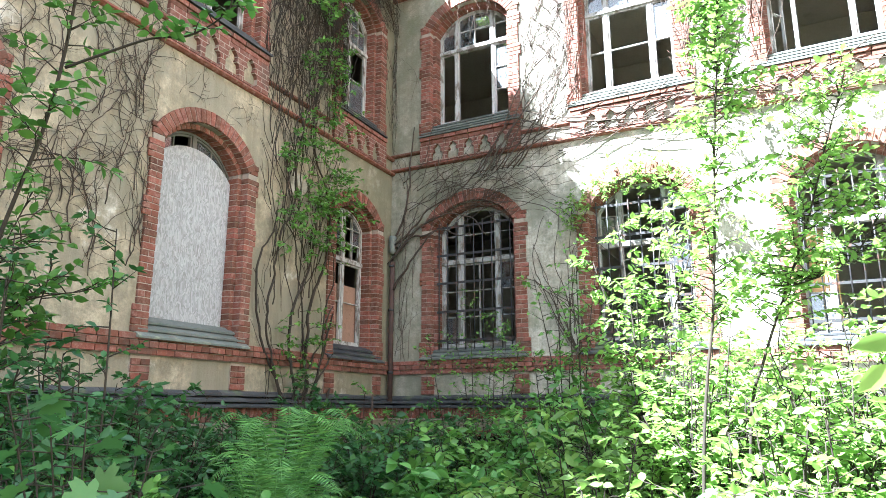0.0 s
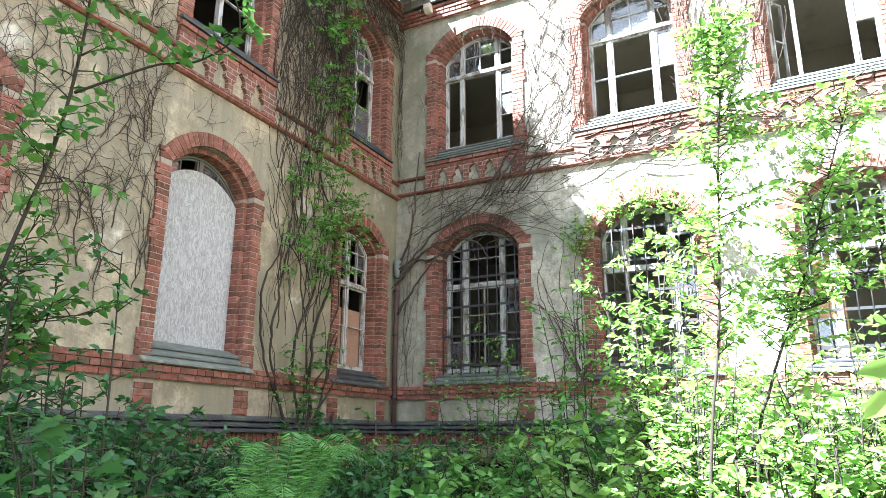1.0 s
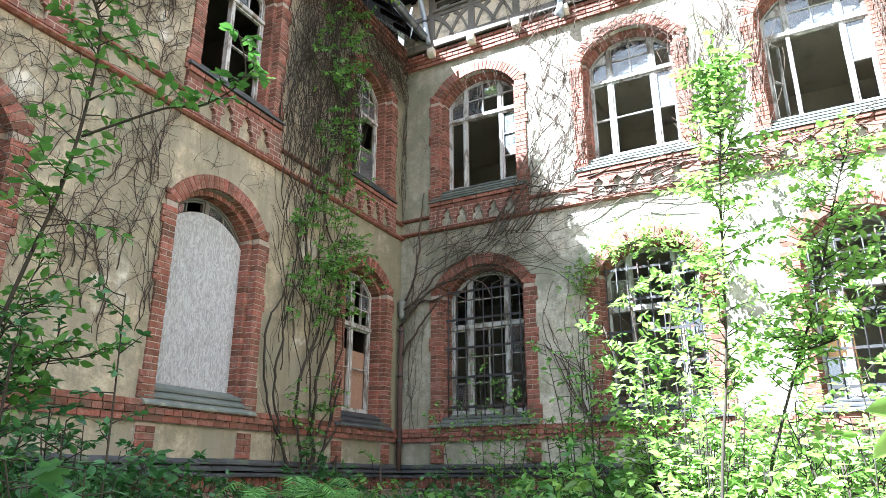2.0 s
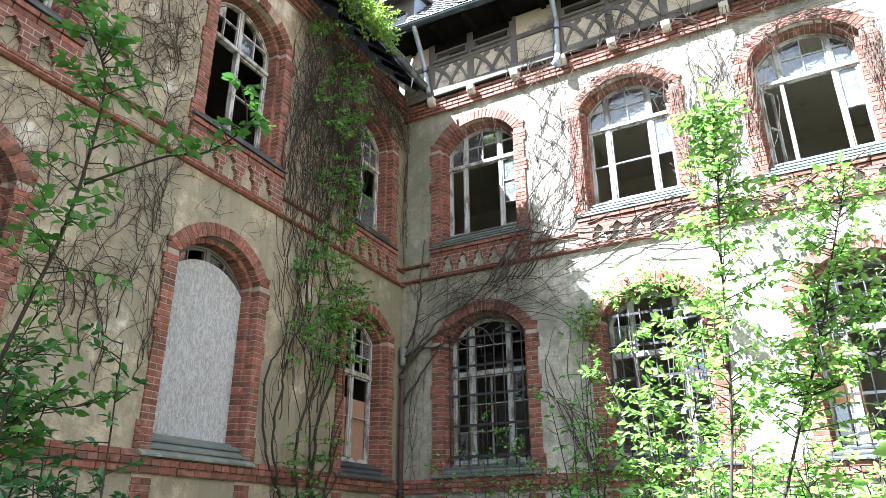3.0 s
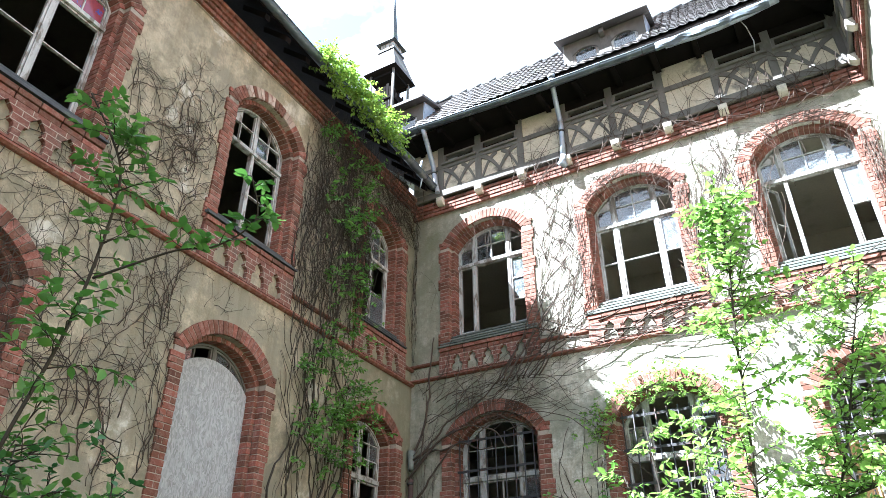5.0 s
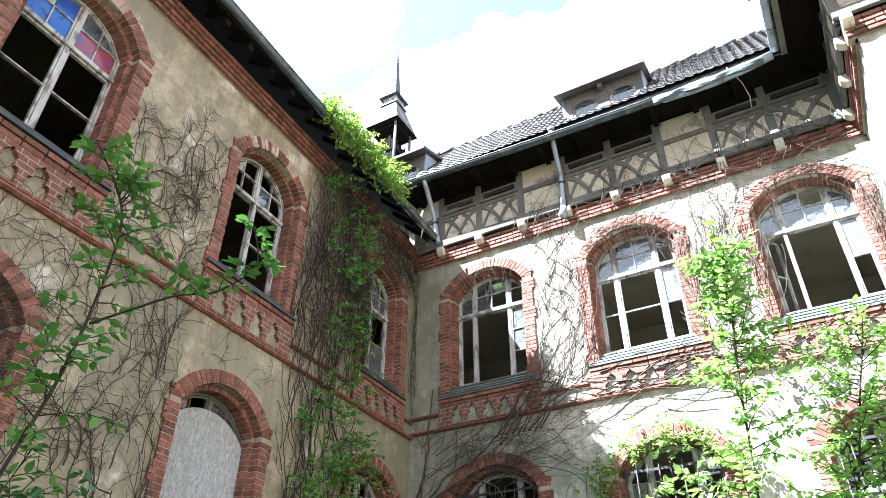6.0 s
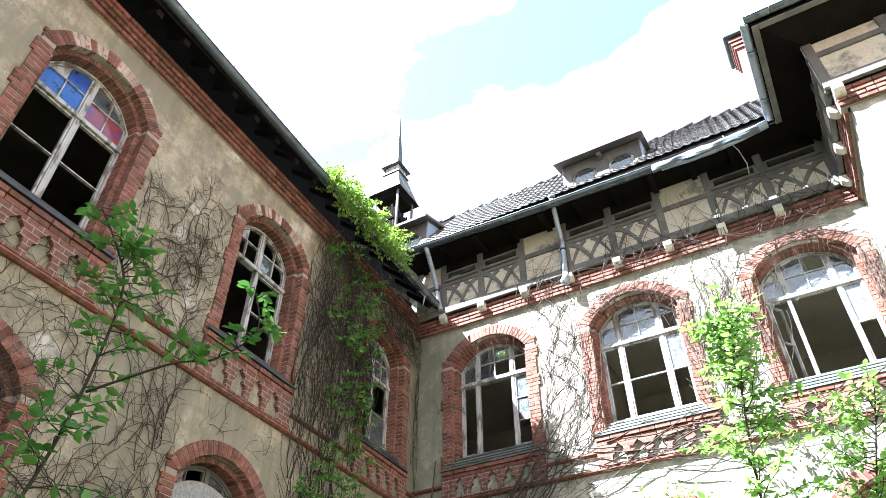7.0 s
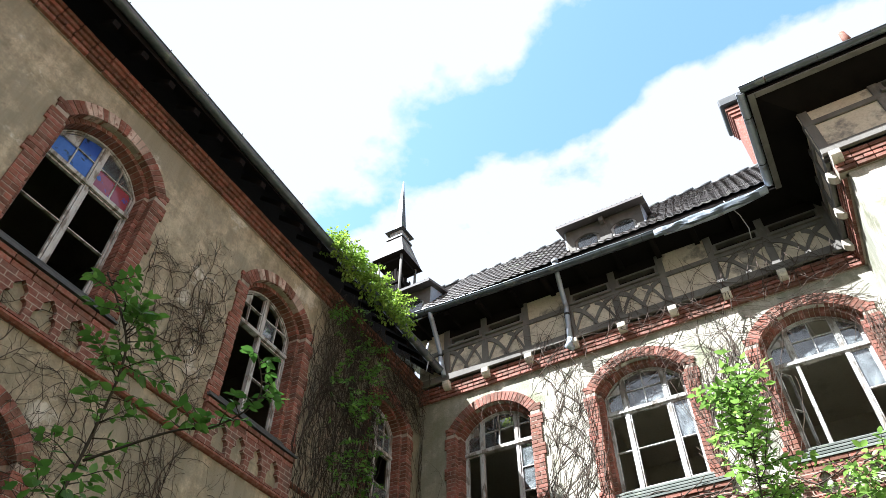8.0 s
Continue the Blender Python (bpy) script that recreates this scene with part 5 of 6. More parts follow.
# maple seedlings with broad lobed leaves
for bx, by, tips in ((4.85, -9.2, ((4.96, -9.41, 1.36), (4.99, -9.38, 1.22), (5.10, -9.27, 1.20), (4.95, -9.52, 1.44), (4.92, -9.29, 1.42), (5.05, -9.18, 1.13), (4.80, -9.2, 1.30), (4.90, -9.05, 1.28), (4.86, -9.3, 1.12), (4.6, -9.1, 1.35), (4.65, -8.9, 1.25), (4.75, -8.8, 1.15), (4.5, -9.2, 1.45), (4.7, -9.35, 1.2))),
                     (5.15, -8.35, ((5.17, -8.37, 1.06), (5.43, -8.22, 1.05), (5.3, -8.3, 0.98), (5.0, -8.4, 1.02))),
                     (6.3, -7.7, ((6.36, -7.73, 1.10), (6.45, -7.6, 1.0), (6.2, -7.65, 1.03)))):
    p = Plant()
    for tip in tips:
        line = p.stem([(bx, by, GROUND_Z), (bx * 0.5 + tip[0] * 0.5, by * 0.5 + tip[1] * 0.5, tip[2] * 0.65), tip], 0.004, 0.002, 10)
        for k in range(4):
            a = rng.uniform(0, 6.28)
            q = line[-1 - k // 2]
            end = q + np.array((math.cos(a) * 0.08, math.sin(a) * 0.08, 0.01))
            tube_into(p.bm, [Vector(q), Vector(end)], [0.002, 0.0015], 4)
            p.leaf(end, (math.cos(a), math.sin(a), 0.05), 0.092, 0.6)
    p.done("maple_seedling", "maple seedling with broad lobed green leaves on thin red stalks", "seedling", MAPLE, LEAF_MAPLE, BARK, "maple seedlings", base=(bx, by, GROUND_Z))

# large leaves close to the lens
p = Plant()
line = p.stem([(6.95, -9.0, GROUND_Z), (6.9, -9.2, 0.9), (6.80, -9.38, 1.42), (6.74, -9.41, 1.50)], 0.006, 0.003, 14)
for q, w in (((6.735, -9.41, 1.495), (-1, 0.1, -0.25)), ((6.75, -9.41, 1.50), (0.5, 0.2, -0.2)), ((6.72, -9.41, 1.46), (-0.6, -0.2, -0.6)), ((6.78, -9.40, 1.47), (0.8, 0.1, 0.1))):
    p.base.append(q); p.way.append(w); p.up.append((0.0, -0.86, -0.5)); p.size.append(0.056)
p.done("seedling", "seedling with a few broad bright green leaves", "seedling", OVATE, LEAF_FRESH, BARK, base=(6.95, -9.0, GROUND_Z))

# ferns
for fx, fy, n, s in ((3.3, -6.7, 26, 1.36), (3.0, -6.2, 22, 1.40)):
    p = Plant()
    for k in range(n):
        a = 2 * math.pi * (k + rng.uniform(-0.3, 0.3)) / n
        reach = s * rng.uniform(0.25, 0.65)
        h = s * rng.uniform(0.7, 1.18)
        d = np.array((math.cos(a), math.sin(a), 0))
        pts = [np.array((fx, fy, GROUND_Z)), np.array((fx, fy, GROUND_Z)) + d * reach * 0.25 + (0, 0, h * 0.62), np.array((fx, fy, GROUND_Z)) + d * reach * 0.65 + (0, 0, h), np.array((fx, fy, GROUND_Z)) + d * reach * 1.05 + (0, 0, h * 0.92)]
        line = p.stem(pts, 0.005, 0.0015, 26, 4)
        for i in range(5, 26):
            t = (i - 5) / 20
            w = 0.092 * s * math.sin(math.pi * min(1, 0.18 + 0.82 * t)) ** 0.8 + 0.012
            along = unit(line[i] - line[i - 1])
            s_ = unit(np.cross(along, (0, 0, 1.0)) + 1e-4)
            for sg in (-1, 1):
                for off in (0.0, 0.5):
                    q = line[i - 1] + (line[i] - line[i - 1]) * off
                    p.base.append(q); p.way.append(s_ * sg + along * 0.35 + np.array((0, 0, -0.15 + rng.normal(0, 0.08)))); p.up.append(np.cross(s_, along) + rng.normal(0, 0.1, 3)); p.size.append(w)
    p.done("fern", "lush light green fern with arching feathery fronds", "fern", LANCE, LEAF_FERN, LEAF_FERN, "ferns in the court", base=(fx, fy, GROUND_Z))


def shrub(x, y, h, spread, stems, leaf, mat, label, shape=OVATE, per=13, tl=0.28, every=0.055, bare=0.25, name="shrub", cat="shrub", group=""):
    pl = Plant()
    for k in range(int(stems * 1.6)):
        a = rng.uniform(0, 6.28)
        rr = spread * math.sqrt(rng.uniform(0, 1))
        b = (x + 0.35 * rr * math.cos(a), y + 0.35 * rr * math.sin(a), GROUND_Z)
        tip = (x + rr * math.cos(a), y + rr * math.sin(a), GROUND_Z + 1.28 * h * rng.uniform(0.55, 1.08) * (1 - 0.25 * rr / spread))
        mid = ((b[0] + tip[0]) / 2 + rng.normal(0, 0.06), (b[1] + tip[1]) / 2 + rng.normal(0, 0.06), GROUND_Z + (tip[2] - GROUND_Z) * 0.6)
        line = pl.stem([b, mid, tip], 0.010, 0.003, 12)
        leafed(pl, line, bare, per, tl, leaf, every)
    return pl.done(name, label, cat, shape, mat, BARK, group, base=(x, y, GROUND_Z))


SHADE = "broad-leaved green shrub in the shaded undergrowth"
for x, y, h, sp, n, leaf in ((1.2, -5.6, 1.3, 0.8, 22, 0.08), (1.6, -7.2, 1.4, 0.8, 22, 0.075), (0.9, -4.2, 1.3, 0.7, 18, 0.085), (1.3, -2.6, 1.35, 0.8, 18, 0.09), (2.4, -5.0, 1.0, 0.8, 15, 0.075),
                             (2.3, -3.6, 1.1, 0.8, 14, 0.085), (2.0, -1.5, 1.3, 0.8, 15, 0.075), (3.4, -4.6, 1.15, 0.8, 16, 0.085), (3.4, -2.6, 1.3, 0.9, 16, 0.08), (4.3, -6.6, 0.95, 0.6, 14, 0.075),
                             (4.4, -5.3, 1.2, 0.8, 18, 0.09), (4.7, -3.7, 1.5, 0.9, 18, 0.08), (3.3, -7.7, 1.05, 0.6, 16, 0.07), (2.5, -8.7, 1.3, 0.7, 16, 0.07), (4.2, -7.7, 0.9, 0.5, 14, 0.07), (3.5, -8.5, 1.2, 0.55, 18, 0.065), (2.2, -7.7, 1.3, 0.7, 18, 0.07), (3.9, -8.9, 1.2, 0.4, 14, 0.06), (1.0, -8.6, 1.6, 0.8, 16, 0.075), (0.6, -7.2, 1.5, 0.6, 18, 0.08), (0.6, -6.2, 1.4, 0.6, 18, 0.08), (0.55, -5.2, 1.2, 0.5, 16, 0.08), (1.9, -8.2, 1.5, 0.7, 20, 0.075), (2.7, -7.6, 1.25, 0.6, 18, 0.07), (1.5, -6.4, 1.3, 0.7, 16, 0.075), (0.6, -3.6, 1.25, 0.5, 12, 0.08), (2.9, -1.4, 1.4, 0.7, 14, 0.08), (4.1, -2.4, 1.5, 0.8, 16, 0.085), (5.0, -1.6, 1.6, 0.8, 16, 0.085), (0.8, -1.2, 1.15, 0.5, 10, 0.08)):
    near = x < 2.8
    # leaf colour lightens with x: the court's stronger light is put into it
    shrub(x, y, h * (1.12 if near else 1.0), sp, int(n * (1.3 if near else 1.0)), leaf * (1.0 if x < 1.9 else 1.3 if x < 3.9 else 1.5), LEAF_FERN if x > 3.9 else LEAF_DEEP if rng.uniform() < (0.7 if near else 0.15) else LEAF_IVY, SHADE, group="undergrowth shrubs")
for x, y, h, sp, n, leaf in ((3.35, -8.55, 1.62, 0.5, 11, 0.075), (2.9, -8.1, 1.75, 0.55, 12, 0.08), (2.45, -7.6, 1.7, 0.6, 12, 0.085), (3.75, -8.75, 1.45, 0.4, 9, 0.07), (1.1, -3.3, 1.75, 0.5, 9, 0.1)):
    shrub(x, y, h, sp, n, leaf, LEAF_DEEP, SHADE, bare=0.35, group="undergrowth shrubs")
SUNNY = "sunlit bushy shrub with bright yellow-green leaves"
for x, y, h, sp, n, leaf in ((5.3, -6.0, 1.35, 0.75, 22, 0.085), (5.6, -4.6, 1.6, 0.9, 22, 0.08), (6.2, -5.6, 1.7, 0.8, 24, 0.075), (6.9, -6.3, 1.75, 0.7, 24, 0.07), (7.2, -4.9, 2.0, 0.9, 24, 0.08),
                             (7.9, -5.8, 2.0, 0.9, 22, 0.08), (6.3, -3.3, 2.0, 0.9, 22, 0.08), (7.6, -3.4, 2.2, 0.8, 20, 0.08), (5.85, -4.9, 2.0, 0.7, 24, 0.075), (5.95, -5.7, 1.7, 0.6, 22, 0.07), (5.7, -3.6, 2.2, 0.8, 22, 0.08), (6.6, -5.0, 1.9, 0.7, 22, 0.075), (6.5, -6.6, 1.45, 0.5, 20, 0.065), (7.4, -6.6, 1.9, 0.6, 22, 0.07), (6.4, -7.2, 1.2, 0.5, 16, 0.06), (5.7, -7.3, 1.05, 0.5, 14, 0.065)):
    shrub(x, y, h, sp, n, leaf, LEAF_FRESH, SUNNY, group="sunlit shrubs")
shrub(4.45, -3.6, 2.9, 0.5, 7, 0.06, LEAF_IVY, "thin upright bush with small leaves before the barred windows", per=16, tl=0.3, bare=0.4)
shrub(2.2, -1.0, 2.75, 0.75, 6, 0.06, LEAF_IVY, "straggling bush reaching up to the barred window sill", per=19, tl=0.34, bare=0.45)

# the two sunlit saplings
p = Plant()
main = p.stem([(6.0, -6.5, GROUND_Z), (6.07, -6.57, 0.95), (6.12, -6.54, 1.47), (6.19, -6.56, 1.88), (6.25, -6.64, 2.36), (6.30, -6.72, 2.85), (6.37, -6.84, 3.31), (6.39, -6.92, 3.52)], 0.011, 0.004, 40, own=True)
leafed(p, main, 0.40, 100, 0.42, 0.053, 0.036, upward=0.45)
leafed(p, main, 0.75, 44, 0.24, 0.054, 0.036)
p.done("sapling", "young sunlit tree with thin upright stem and bright green leaves", "tree", OVATE, LEAF_FRESH, BARK, base=(6.0, -6.5, GROUND_Z))
p = Plant()
main = p.stem([(6.15, -6.1, GROUND_Z), (6.29, -6.12, 1.28), (6.39, -6.12, 1.66), (6.54, -6.15, 2.04), (6.70, -6.23, 2.43), (6.83, -6.33, 2.82), (6.95, -6.4, 3.15)], 0.011, 0.004, 36, own=True)
leafed(p, main, 0.42, 100, 0.44, 0.053, 0.036, upward=0.4)
m2 = p.stem([main[18], (6.9, -6.3, 2.2), (7.15, -6.4, 2.65)], 0.008, 0.003, 12)
leafed(p, m2, 0.1, 54, 0.36, 0.053, 0.036)
p.done("sapling", "leaning sunlit young tree with bright green leaves", "tree", OVATE, LEAF_FRESH, BARK, base=(6.15, -6.1, GROUND_Z))
p = Plant()
for tip in ((5.35, -5.0, 2.9), (5.7, -4.8, 3.1), (5.1, -4.9, 2.6), (5.9, -5.0, 2.6), (5.5, -5.2, 2.4)):
    line = p.stem([(5.5, -5.0, GROUND_Z), (5.48, -5.0, 1.2), tip], 0.013, 0.004, 18, own=True)
    leafed(p, line, 0.35, 30, 0.4, 0.072, 0.05)
p.done("sapling", "bushy sunlit young tree before the barred windows", "tree", OVATE, LEAF_FRESH, BARK, base=(5.5, -5.0, GROUND_Z))


# ---- climbers ----
def climber(pl, to_world, start, way, length, r, bound, wobble=0.22, off=0.02, pull=None, own=False):
    """A stem that creeps over a wall, in the wall's own u and z."""
    n = max(4, int(length / 0.11))
    pts, ps = [], np.array(start, dtype=float)
    w = np.array(way, dtype=float)
    w /= np.linalg.norm(w)
    for i in range(n):
        pts.append(to_world(ps[0], ps[1], off + abs(rng.normal(0, 0.012))))
        w = w + rng.normal(0, wobble, 2) + (np.array(pull) if pull else 0)
        w /= np.linalg.norm(w)
        ps = ps + w * length / n
        if not (bound[0] < ps[0] < bound[1] and bound[2] < ps[1] < bound[3]):
            break
    if len(pts) < 3:
        return []
    b = pl.bm
    if own:
        b = bmesh.new()
        pl.trunks.append(b)
    tube_into(b, [Vector(q) for q in pts], list(np.linspace(r, r * 0.45, len(pts))), 5 if own else 4)
    return pts


def on_left(u, z, d):
    return np.array(AT_LEFT @ Vector((u, -d, z)))


def on_back(u, z, d):
    return np.array((u, -d, z))


def branching(pl, to_world, start, angle, length, r, bound, kink=0.22, level=0, depth=0.012):
    """A creeper stem that forks into short twigs, flat on a wall."""
    n = max(3, int(length / 0.07))
    q, pts = np.array(start, dtype=float), []
    for i in range(n):
        pts.append(Vector(to_world(q[0], q[1], depth + 0.01 * level + abs(rng.normal(0, 0.008)))))
        angle += rng.normal(0, kink)
        q = q + np.array((math.sin(angle), math.cos(angle))) * length / n
        if not (bound[0] < q[0] < bound[1] and bound[2] < q[1] < bound[3]):
            break
        if level < 2 and rng.uniform() < 0.36:
            branching(pl, to_world, q, angle + rng.choice((-1, 1)) * rng.uniform(0.45, 1.15), length * rng.uniform(0.15, 0.42), r * 0.62, bound, kink * 1.25, level + 1, depth)
    if len(pts) > 2:
        tube_into(pl.bm, pts, list(np.linspace(r, r * 0.5, len(pts))), 4)


# thick leafy climber beside the narrow windows
p = Plant()
for k in range(115):
    u = rng.uniform(-3.65, -1.95)
    r = rng.uniform(0.003, 0.010) if k > 10 else rng.uniform(0.016, 0.030)
    z0 = rng.uniform(2.6, 7.0) if k > 14 else 0.6
    line = climber(p, on_left, (u if k > 14 else -2.75 + rng.normal(0, 0.16), z0), (rng.normal(0, 0.12), 1), rng.uniform(2.0, 8.5), r, (-3.75, -1.85, 0, 9.75), 0.17, 0.03 + 0.09 * rng.uniform(), (0.0, 0.06))
    for q in line[2::3]:
        if rng.uniform() < 0.015:
            for j in range(6):
                p.twig(q, (1.0, rng.normal(0, 0.8), rng.normal(0.1, 0.4)), rng.uniform(0.12, 0.36), 0.075, 0.055)
for (u, z, n_) in ((-2.9, 3.9, 26), (-2.5, 4.5, 30), (-2.0, 4.6, 18), (-1.7, 4.75, 14), (-2.3, 3.9, 20), (-2.6, 5.4, 16), (-2.2, 7.3, 16), (-2.5, 6.9, 8), (-2.6, 2.6, 12), (-3.2, 2.3, 10), (-2.0, 6.0, 10), (-3.3, 4.9, 8), (-2.0, 5.3, 10), (-2.6, 8.4, 14), (-2.2, 9.0, 12), (-3.2, 9.1, 10), (-2.5, 7.9, 12), (-2.3, 8.7, 14), (-2.9, 7.6, 10), (-2.4, 6.4, 14), (-2.2, 9.3, 16), (-2.9, 9.4, 14), (-2.0, 8.1, 10)):
    for j in range(int(n_ * (1.15 if z < 6 else 0.85))):
        p.twig(on_left(u + rng.normal(0, 0.22), z + rng.normal(0, 0.2), rng.uniform(0.04, 0.2)), (0.9, rng.normal(0, 0.8), rng.normal(0.05, 0.4)), rng.uniform(0.12, 0.38), 0.078, 0.055)
for k in range(110):
    climber(p, on_left, (rng.uniform(-3.75, -1.7), rng.uniform(5.6, 8.4)), (rng.normal(0, 0.15), 1), rng.uniform(1.0, 4.0), rng.uniform(0.003, 0.009), (-3.75, -1.75, 5, 9.75), 0.21, 0.02 + 0.08 * rng.uniform(), (0.0, 0.05))
for k in range(110):
    u = rng.uniform(-3.7, -0.5)
    z = 9.72 - 0.25 * rng.uniform()
    ln = rng.uniform(0.4, 1.6) * (1.0 if u < -1.7 else 0.55)
    d0 = rng.uniform(0.15, 0.5)
    p.stem([on_left(u, z, d0), on_left(u + rng.normal(0, 0.12), z - ln * 0.5, d0 * 0.8), on_left(u + rng.normal(0, 0.2), z - ln, d0 * 0.5)], rng.uniform(0.003, 0.008), 0.002, 9, 4, 0.02)
for k in range(170):
    climber(p, on_left, (rng.uniform(-1.75, -0.05), rng.uniform(8.6, 9.6)), (rng.normal(0, 0.9), -0.4), rng.uniform(0.3, 1.1), rng.uniform(0.003, 0.008), (-1.8, 0.0, 8.5, 9.7), 0.25, 0.05 + 0.1 * rng.uniform())
for k in range(60):
    climber(p, on_left, (rng.choice((-1.72, -0.12)) + rng.normal(0, 0.06), rng.uniform(6.0, 8.0)), (rng.normal(0, 0.1), 1), rng.uniform(0.6, 1.8), rng.uniform(0.003, 0.007), (-1.85, 0.0, 5.8, 9.0), 0.1, 0.08)
for k in range(80):
    branching(p, on_left, (rng.uniform(-3.6, -1.75), rng.uniform(5.8, 9.2)), rng.normal(0, 0.35), rng.uniform(0.8, 2.6), rng.uniform(0.004, 0.009), (-3.75, -1.7, 5.7, 9.75), 0.26, depth=0.03 + 0.16 * rng.uniform())
for k in range(46):
    branching(p, on_left, (rng.uniform(-1.75, -0.05), rng.uniform(8.9, 9.5)), rng.normal(1.57, 0.9) * rng.choice((-1, 1)), rng.uniform(0.4, 1.1), rng.uniform(0.003, 0.007), (-1.85, -0.03, 8.7, 9.7), 0.3, depth=0.06 + 0.2 * rng.uniform())
p.done("climbing_vine", "thick climbing vine of tangled brown stems with fresh leaf tufts", "vine", OVATE, LEAF_IVY, BARK, base=(0.1, -2.75, GROUND_Z))

# leafy clump on the eave at the roof corner
p = Plant()
for k in range(360):
    t = rng.uniform(0, 1)
    y = -1.95 - 2.35 * t
    z = EAVE_LEFT + rng.uniform(-0.42, 0.34) * (1 - 0.45 * t)
    x = 0.58 + rng.normal(0.02, 0.10) + (0.12 if z < EAVE_LEFT else -0.05)
    p.twig(TURN @ Vector((x, y, z)), (0.6, rng.normal(0, 0.6), rng.normal(0.2 if z > EAVE_LEFT else -0.5, 0.5)), rng.uniform(0.12, 0.34), 0.075, 0.045)
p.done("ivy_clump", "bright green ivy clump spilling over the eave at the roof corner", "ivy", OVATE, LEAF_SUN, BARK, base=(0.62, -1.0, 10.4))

# dry creeper on the shaded wall
p = Plant()
for k in range(150):
    if k < 84:
        branching(p, on_left, (rng.uniform(-9.6, -5.5), rng.uniform(2.7, 5.0)), rng.normal(0.05, 0.22), rng.uniform(0.8, 2.4), rng.uniform(0.004, 0.008), (-9.9, -5.45, 2.4, 6.3))
    elif k < 132:
        branching(p, on_left, (rng.uniform(-7.0, -5.6), rng.uniform(5.9, 7.4)), rng.normal(0.1, 0.6), rng.uniform(0.7, 1.7), rng.uniform(0.004, 0.007), (-7.05, -5.45, 5.9, 8.75), 0.34)
    else:
        branching(p, on_left, (rng.uniform(-5.5, -3.9), rng.uniform(5.1, 5.6)), rng.normal(0, 1.3), rng.uniform(0.3, 0.8), rng.uniform(0.002, 0.004), (-5.8, -3.7, 5.0, 5.75), 0.3)
p.done("dry_creeper", "dry leafless creeper of thin brown stems on the shaded wall", "creeper", OVATE, LEAF_IVY, DRY_STEM, kind="stuff", base=(0.02, -7.0, 3.0))

# bare vine sweeping over the sunlit wall
p = Plant()
for k in range(46):
    s = (rng.uniform(0.0, 0.15), 4.0 + rng.normal(0, 0.25)) if k < 9 else (rng.uniform(0.3, 2.0), rng.uniform(4.5, 5.5))
    r = rng.uniform(0.012, 0.026) if k < 7 else rng.uniform(0.003, 0.009)
    climber(p, on_back, s, (1.0, 0.95 if k < 9 else rng.normal(0.62, 0.3)), rng.uniform(1.2, 3.4), r, (-0.05, 8.3, 3.2, 6.6), 0.2, 0.04 + 0.12 * rng.uniform(), (0.01, -0.016), own=True)
for k in range(16):
    climber(p, on_back, (rng.uniform(0.9, 2.3), rng.uniform(5.0, 5.9)), (rng.normal(0.1, 0.3), -1), rng.uniform(0.5, 1.6), rng.uniform(0.004, 0.009), (0.5, 2.9, 3.6, 6.2), 0.12, 0.12, (0, -0.05), own=True)
for k in range(9):
    climber(p, on_back, (1.8 + 0.1 * k, 5.4), (0.75, 0.8), rng.uniform(1.2, 3.4), rng.uniform(0.01, 0.02), (0.5, 3.9, 5.0, 9.2), 0.09, 0.10 + 0.05 * rng.uniform(), (-0.01, 0.03), own=True)
for k in range(44):
    climber(p, on_back, (rng.uniform(2.3, 8.2), rng.uniform(5.55, 6.3)), (1.0 * rng.choice((-1, 1)), rng.normal(0.1, 0.2)), rng.uniform(0.8, 2.8), rng.uniform(0.005, 0.014), (2.2, 8.35, 5.4, 6.45), 0.13, 0.07 + 0.05 * rng.uniform(), own=True)
for k in range(14):
    climber(p, on_back, (3.5 + rng.normal(0, 0.15), rng.uniform(1.9, 2.6)), (rng.normal(-0.1, 0.5), 1), rng.uniform(1.2, 3.2), rng.uniform(0.006, 0.014), (2.75, 4.1, 1.8, 5.6), 0.14, 0.06, own=True)
for k in range(10):
    climber(p, on_back, (rng.uniform(0.1, 0.5), rng.uniform(2.0, 4.0)), (rng.normal(0, 0.2), 1), rng.uniform(0.8, 2.0), rng.uniform(0.003, 0.006), (0.03, 0.62, 1.8, 8.0), 0.14, own=True)
for k in range(12):
    branching(p, on_back, (rng.uniform(0.4, 3.2), rng.uniform(4.75, 5.6)), rng.normal(1.15, 0.22), rng.uniform(0.8, 2.4), rng.uniform(0.003, 0.007), (0.05, 4.6, 4.4, 6.2), 0.12, depth=0.04 + 0.10 * rng.uniform())
for k in range(16):
    branching(p, on_back, (rng.uniform(0.08, 0.6), rng.uniform(2.0, 7.5)), rng.normal(0, 0.25), rng.uniform(0.6, 1.6), rng.uniform(0.003, 0.005), (0.03, 0.64, 1.8, 9.2), 0.2)
p.done("bare_vine", "bare brown vine branches sweeping across the plaster wall", "vine", OVATE, LEAF_IVY, DRY_STEM, base=(0.05, -0.08, 4.0))
p = Plant()
for c0, c1 in ((2.62, 3.52), (5.42, 6.36), (8.22, 8.42)):
    for k in range((75 if c0 < 3 else 105) if c1 - c0 > 0.5 else 12):
        climber(p, on_back, (rng.uniform(c0, c1), rng.uniform(6.1, 8.3)), (rng.normal(0.25, 0.5), 1), rng.uniform(0.7, 2.6), rng.uniform(0.004, 0.010), (c0 - 0.12, c1 + 0.12, 6.0, 9.9), 0.22, 0.012)
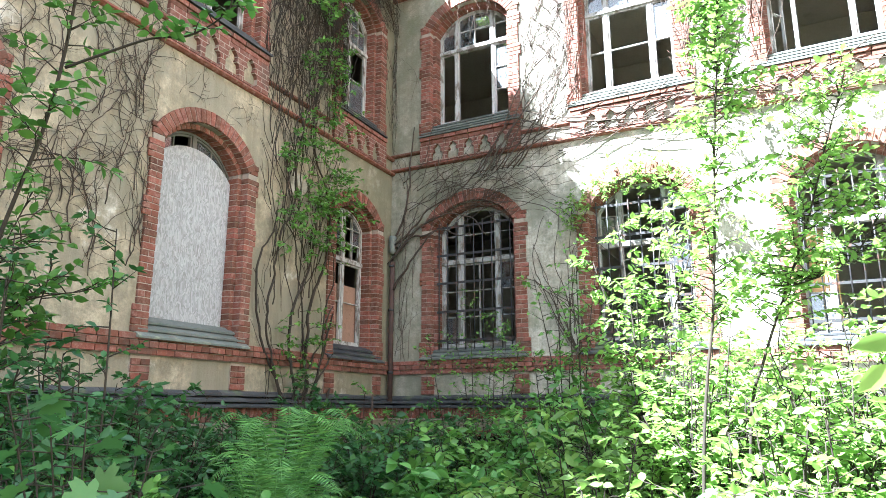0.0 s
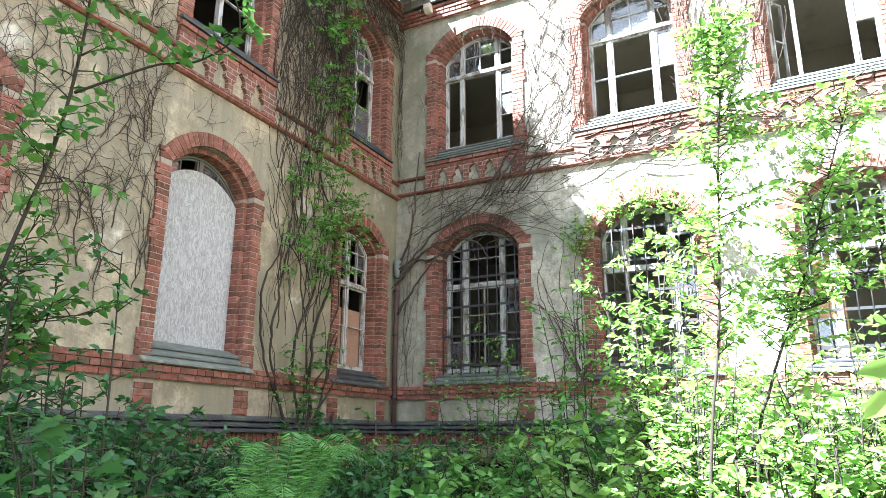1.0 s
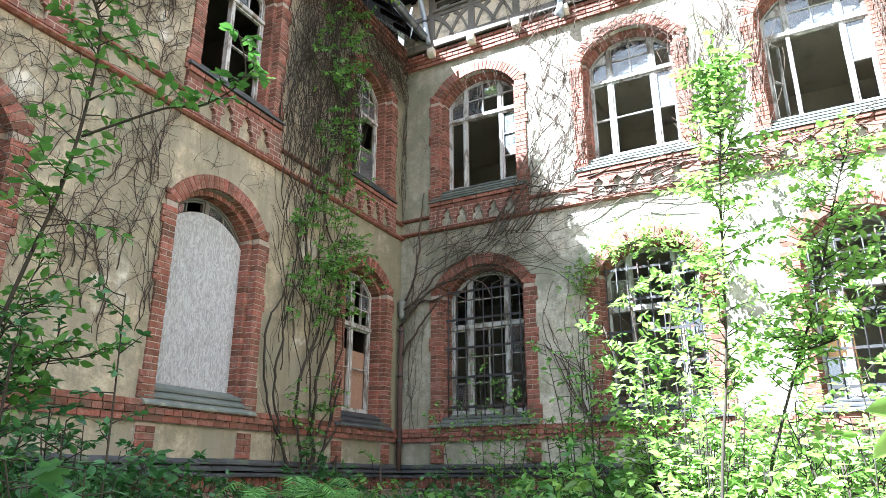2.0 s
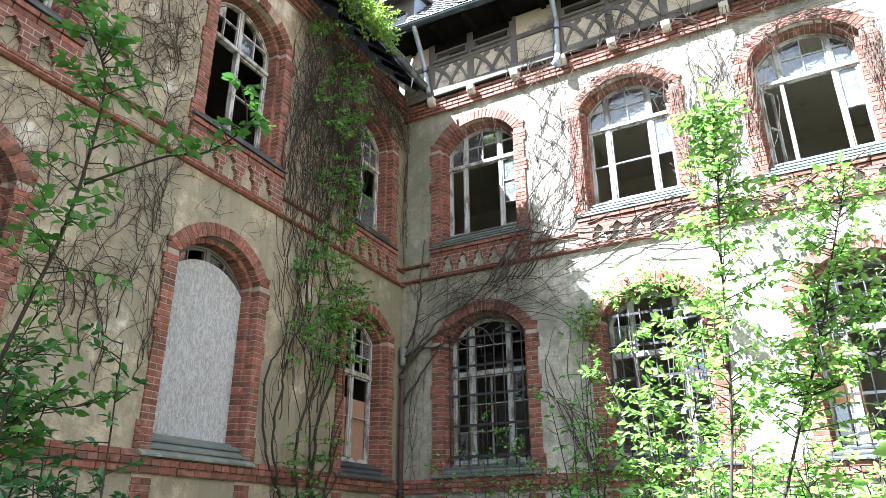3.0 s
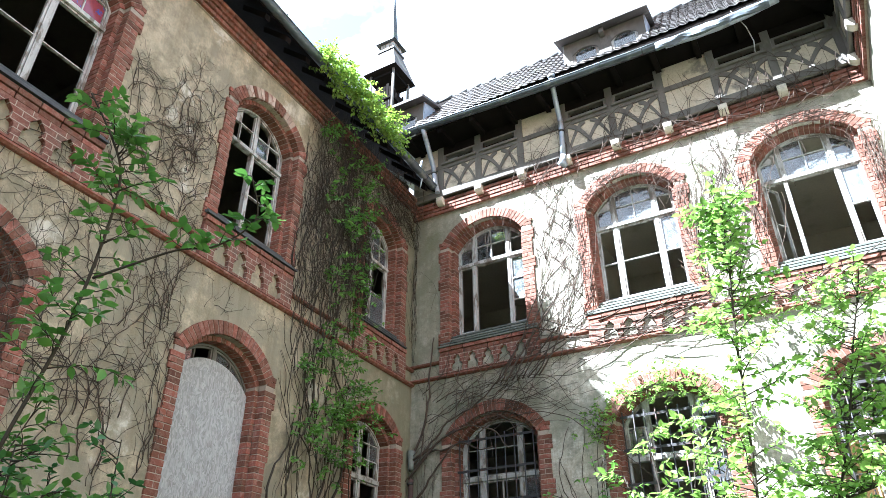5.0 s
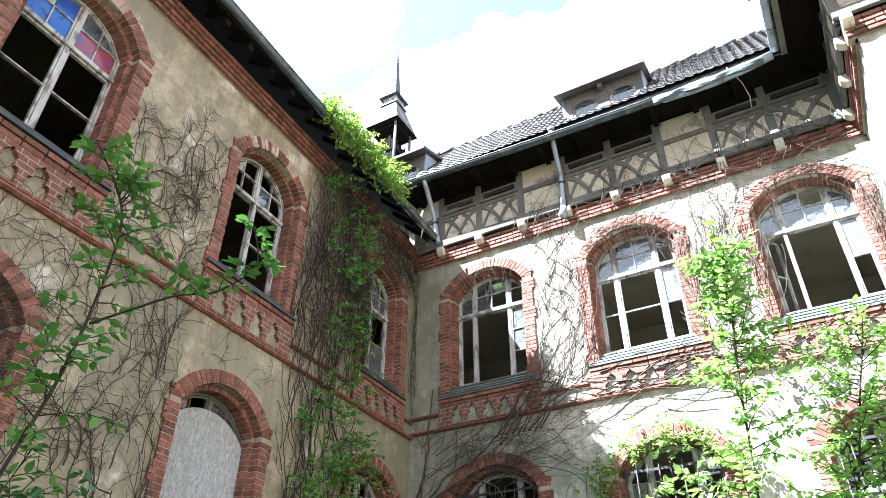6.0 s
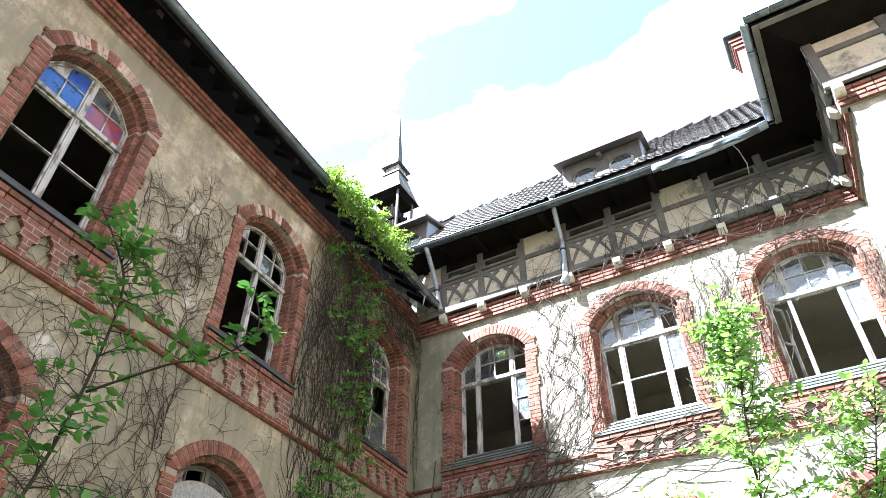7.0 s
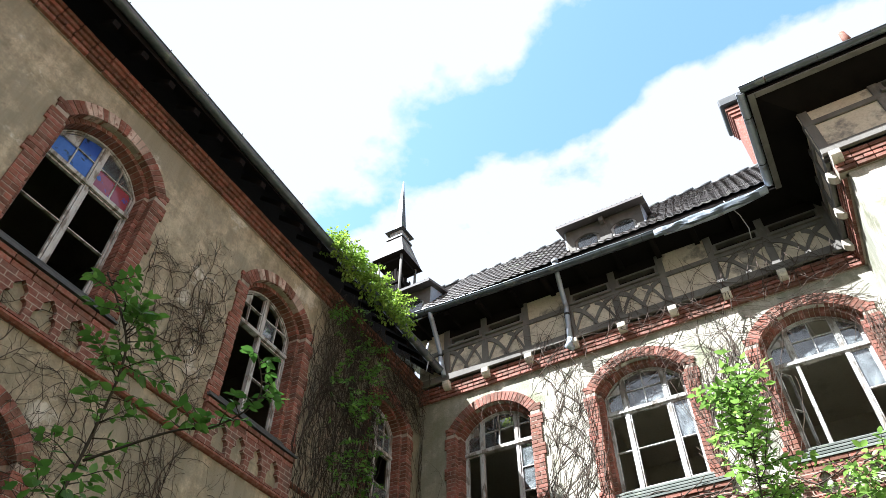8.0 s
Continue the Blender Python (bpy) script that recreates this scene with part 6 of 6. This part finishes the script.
for k in range(110):
    x = rng.uniform(2.2, 8.3)
    climber(p, on_back, (x, rng.uniform(9.0, 9.6)), (rng.normal(0, 0.8), 0.7), rng.uniform(0.5, 1.9), rng.uniform(0.004, 0.009), (2.0, 8.3, 8.95, 10.7), 0.22, 0.2)
for c in COLUMNS_BACK[1:]:
    for k in range(60):
        a = rng.uniform(-1.0, 1.0)
        r_ = arc_radius(HALF, RISE) + rng.uniform(-0.02, 0.24)
        zc = FF + SPRING_FF + RISE - arc_radius(HALF, RISE)
        climber(p, on_back, (c + r_ * math.sin(a), zc + r_ * math.cos(a)), (rng.choice((-1, 1)), -math.sin(a) * 0.6), rng.uniform(0.3, 0.9), rng.uniform(0.004, 0.009), (c - 1.1, c + 1.1, 8.0, 9.4), 0.2, 0.06)
        s_ = rng.choice((-1, 1))
        climber(p, on_back, (c + s_ * (HALF + rng.uniform(0, 0.22)), rng.uniform(6.4, 8.2)), (rng.normal(0, 0.15), 1), rng.uniform(0.4, 1.6), rng.uniform(0.004, 0.009), (c - 1.05, c + 1.05, 6.2, 8.6), 0.1, 0.06)
for k in range(26):
    c = COLUMNS_BACK[k % 3]
    x, z = c + rng.uniform(-0.5, 0.75), FF + SPRING_FF + rng.uniform(0.1, 0.5)
    line = [(x, -0.08, z), (x + rng.normal(0, 0.08), -0.10, z - 0.25), (x + rng.normal(0, 0.15), -0.09, z - rng.uniform(0.4, 1.1))]
    p.stem(line, 0.004, 0.002, 8, 4, 0.012)
p.done("dead_creeper", "bleached dead creeper netted round the upper windows", "creeper", OVATE, LEAF_IVY, DEAD_STEM, kind="stuff", base=(4.5, -0.05, 6.2))
# green creeper leaves on the sunlit string course
p = Plant()
for k in range(150):
    x = rng.uniform(5.6, 8.35)
    p.twig((x, -rng.uniform(0.04, 0.2), rng.uniform(5.2, 6.25)), (rng.normal(0, 0.9), -0.5, rng.normal(0, 0.5)), rng.uniform(0.08, 0.2), 0.05, 0.05)
for k in range(160):
    a = rng.uniform(0, 3.14)
    p.twig((4.55 + 1.05 * math.cos(a) + rng.normal(0, 0.12), -rng.uniform(0.05, 0.35), 4.2 + 0.75 * math.sin(a) + rng.normal(0, 0.12)), (rng.normal(0, 0.6), -0.8, rng.normal(0, 0.5)), rng.uniform(0.12, 0.34), 0.07, 0.05)
p.done("leafy_creeper", "sparse leafy creeper hanging on the sunlit wall", "creeper", OVATE, LEAF_FRESH, DRY_STEM, base=(6.5, -0.1, 5.6))

# low ground cover
n = 26000
gx, gy = rng.uniform(-0.0, 10.5, n), rng.uniform(-9.8, -0.15, n)
keep = (np.hypot(gx - 6.6, gy + 10.4) > 1.2) & ~((gx > 8.3) & (gy > -2.4))
gx, gy = gx[keep], gy[keep]
gz = GROUND_Z + rng.uniform(0.02, 0.5, len(gx))
ang_ = rng.uniform(0, 6.28, len(gx))
me = leaf_mesh("ground_cover", OVATE, np.stack((gx, gy, gz), 1), np.stack((np.cos(ang_), np.sin(ang_), rng.uniform(-0.3, 0.4, len(gx))), 1), np.stack((rng.normal(0, 0.4, len(gx)), rng.normal(0, 0.4, len(gx)), np.ones(len(gx))), 1), rng.uniform(0.04, 0.11, len(gx)), LEAF_DEEP)
tagged(link("ground_cover", me), "low green ground cover of small leaves over the court", "undergrowth", kind="stuff")
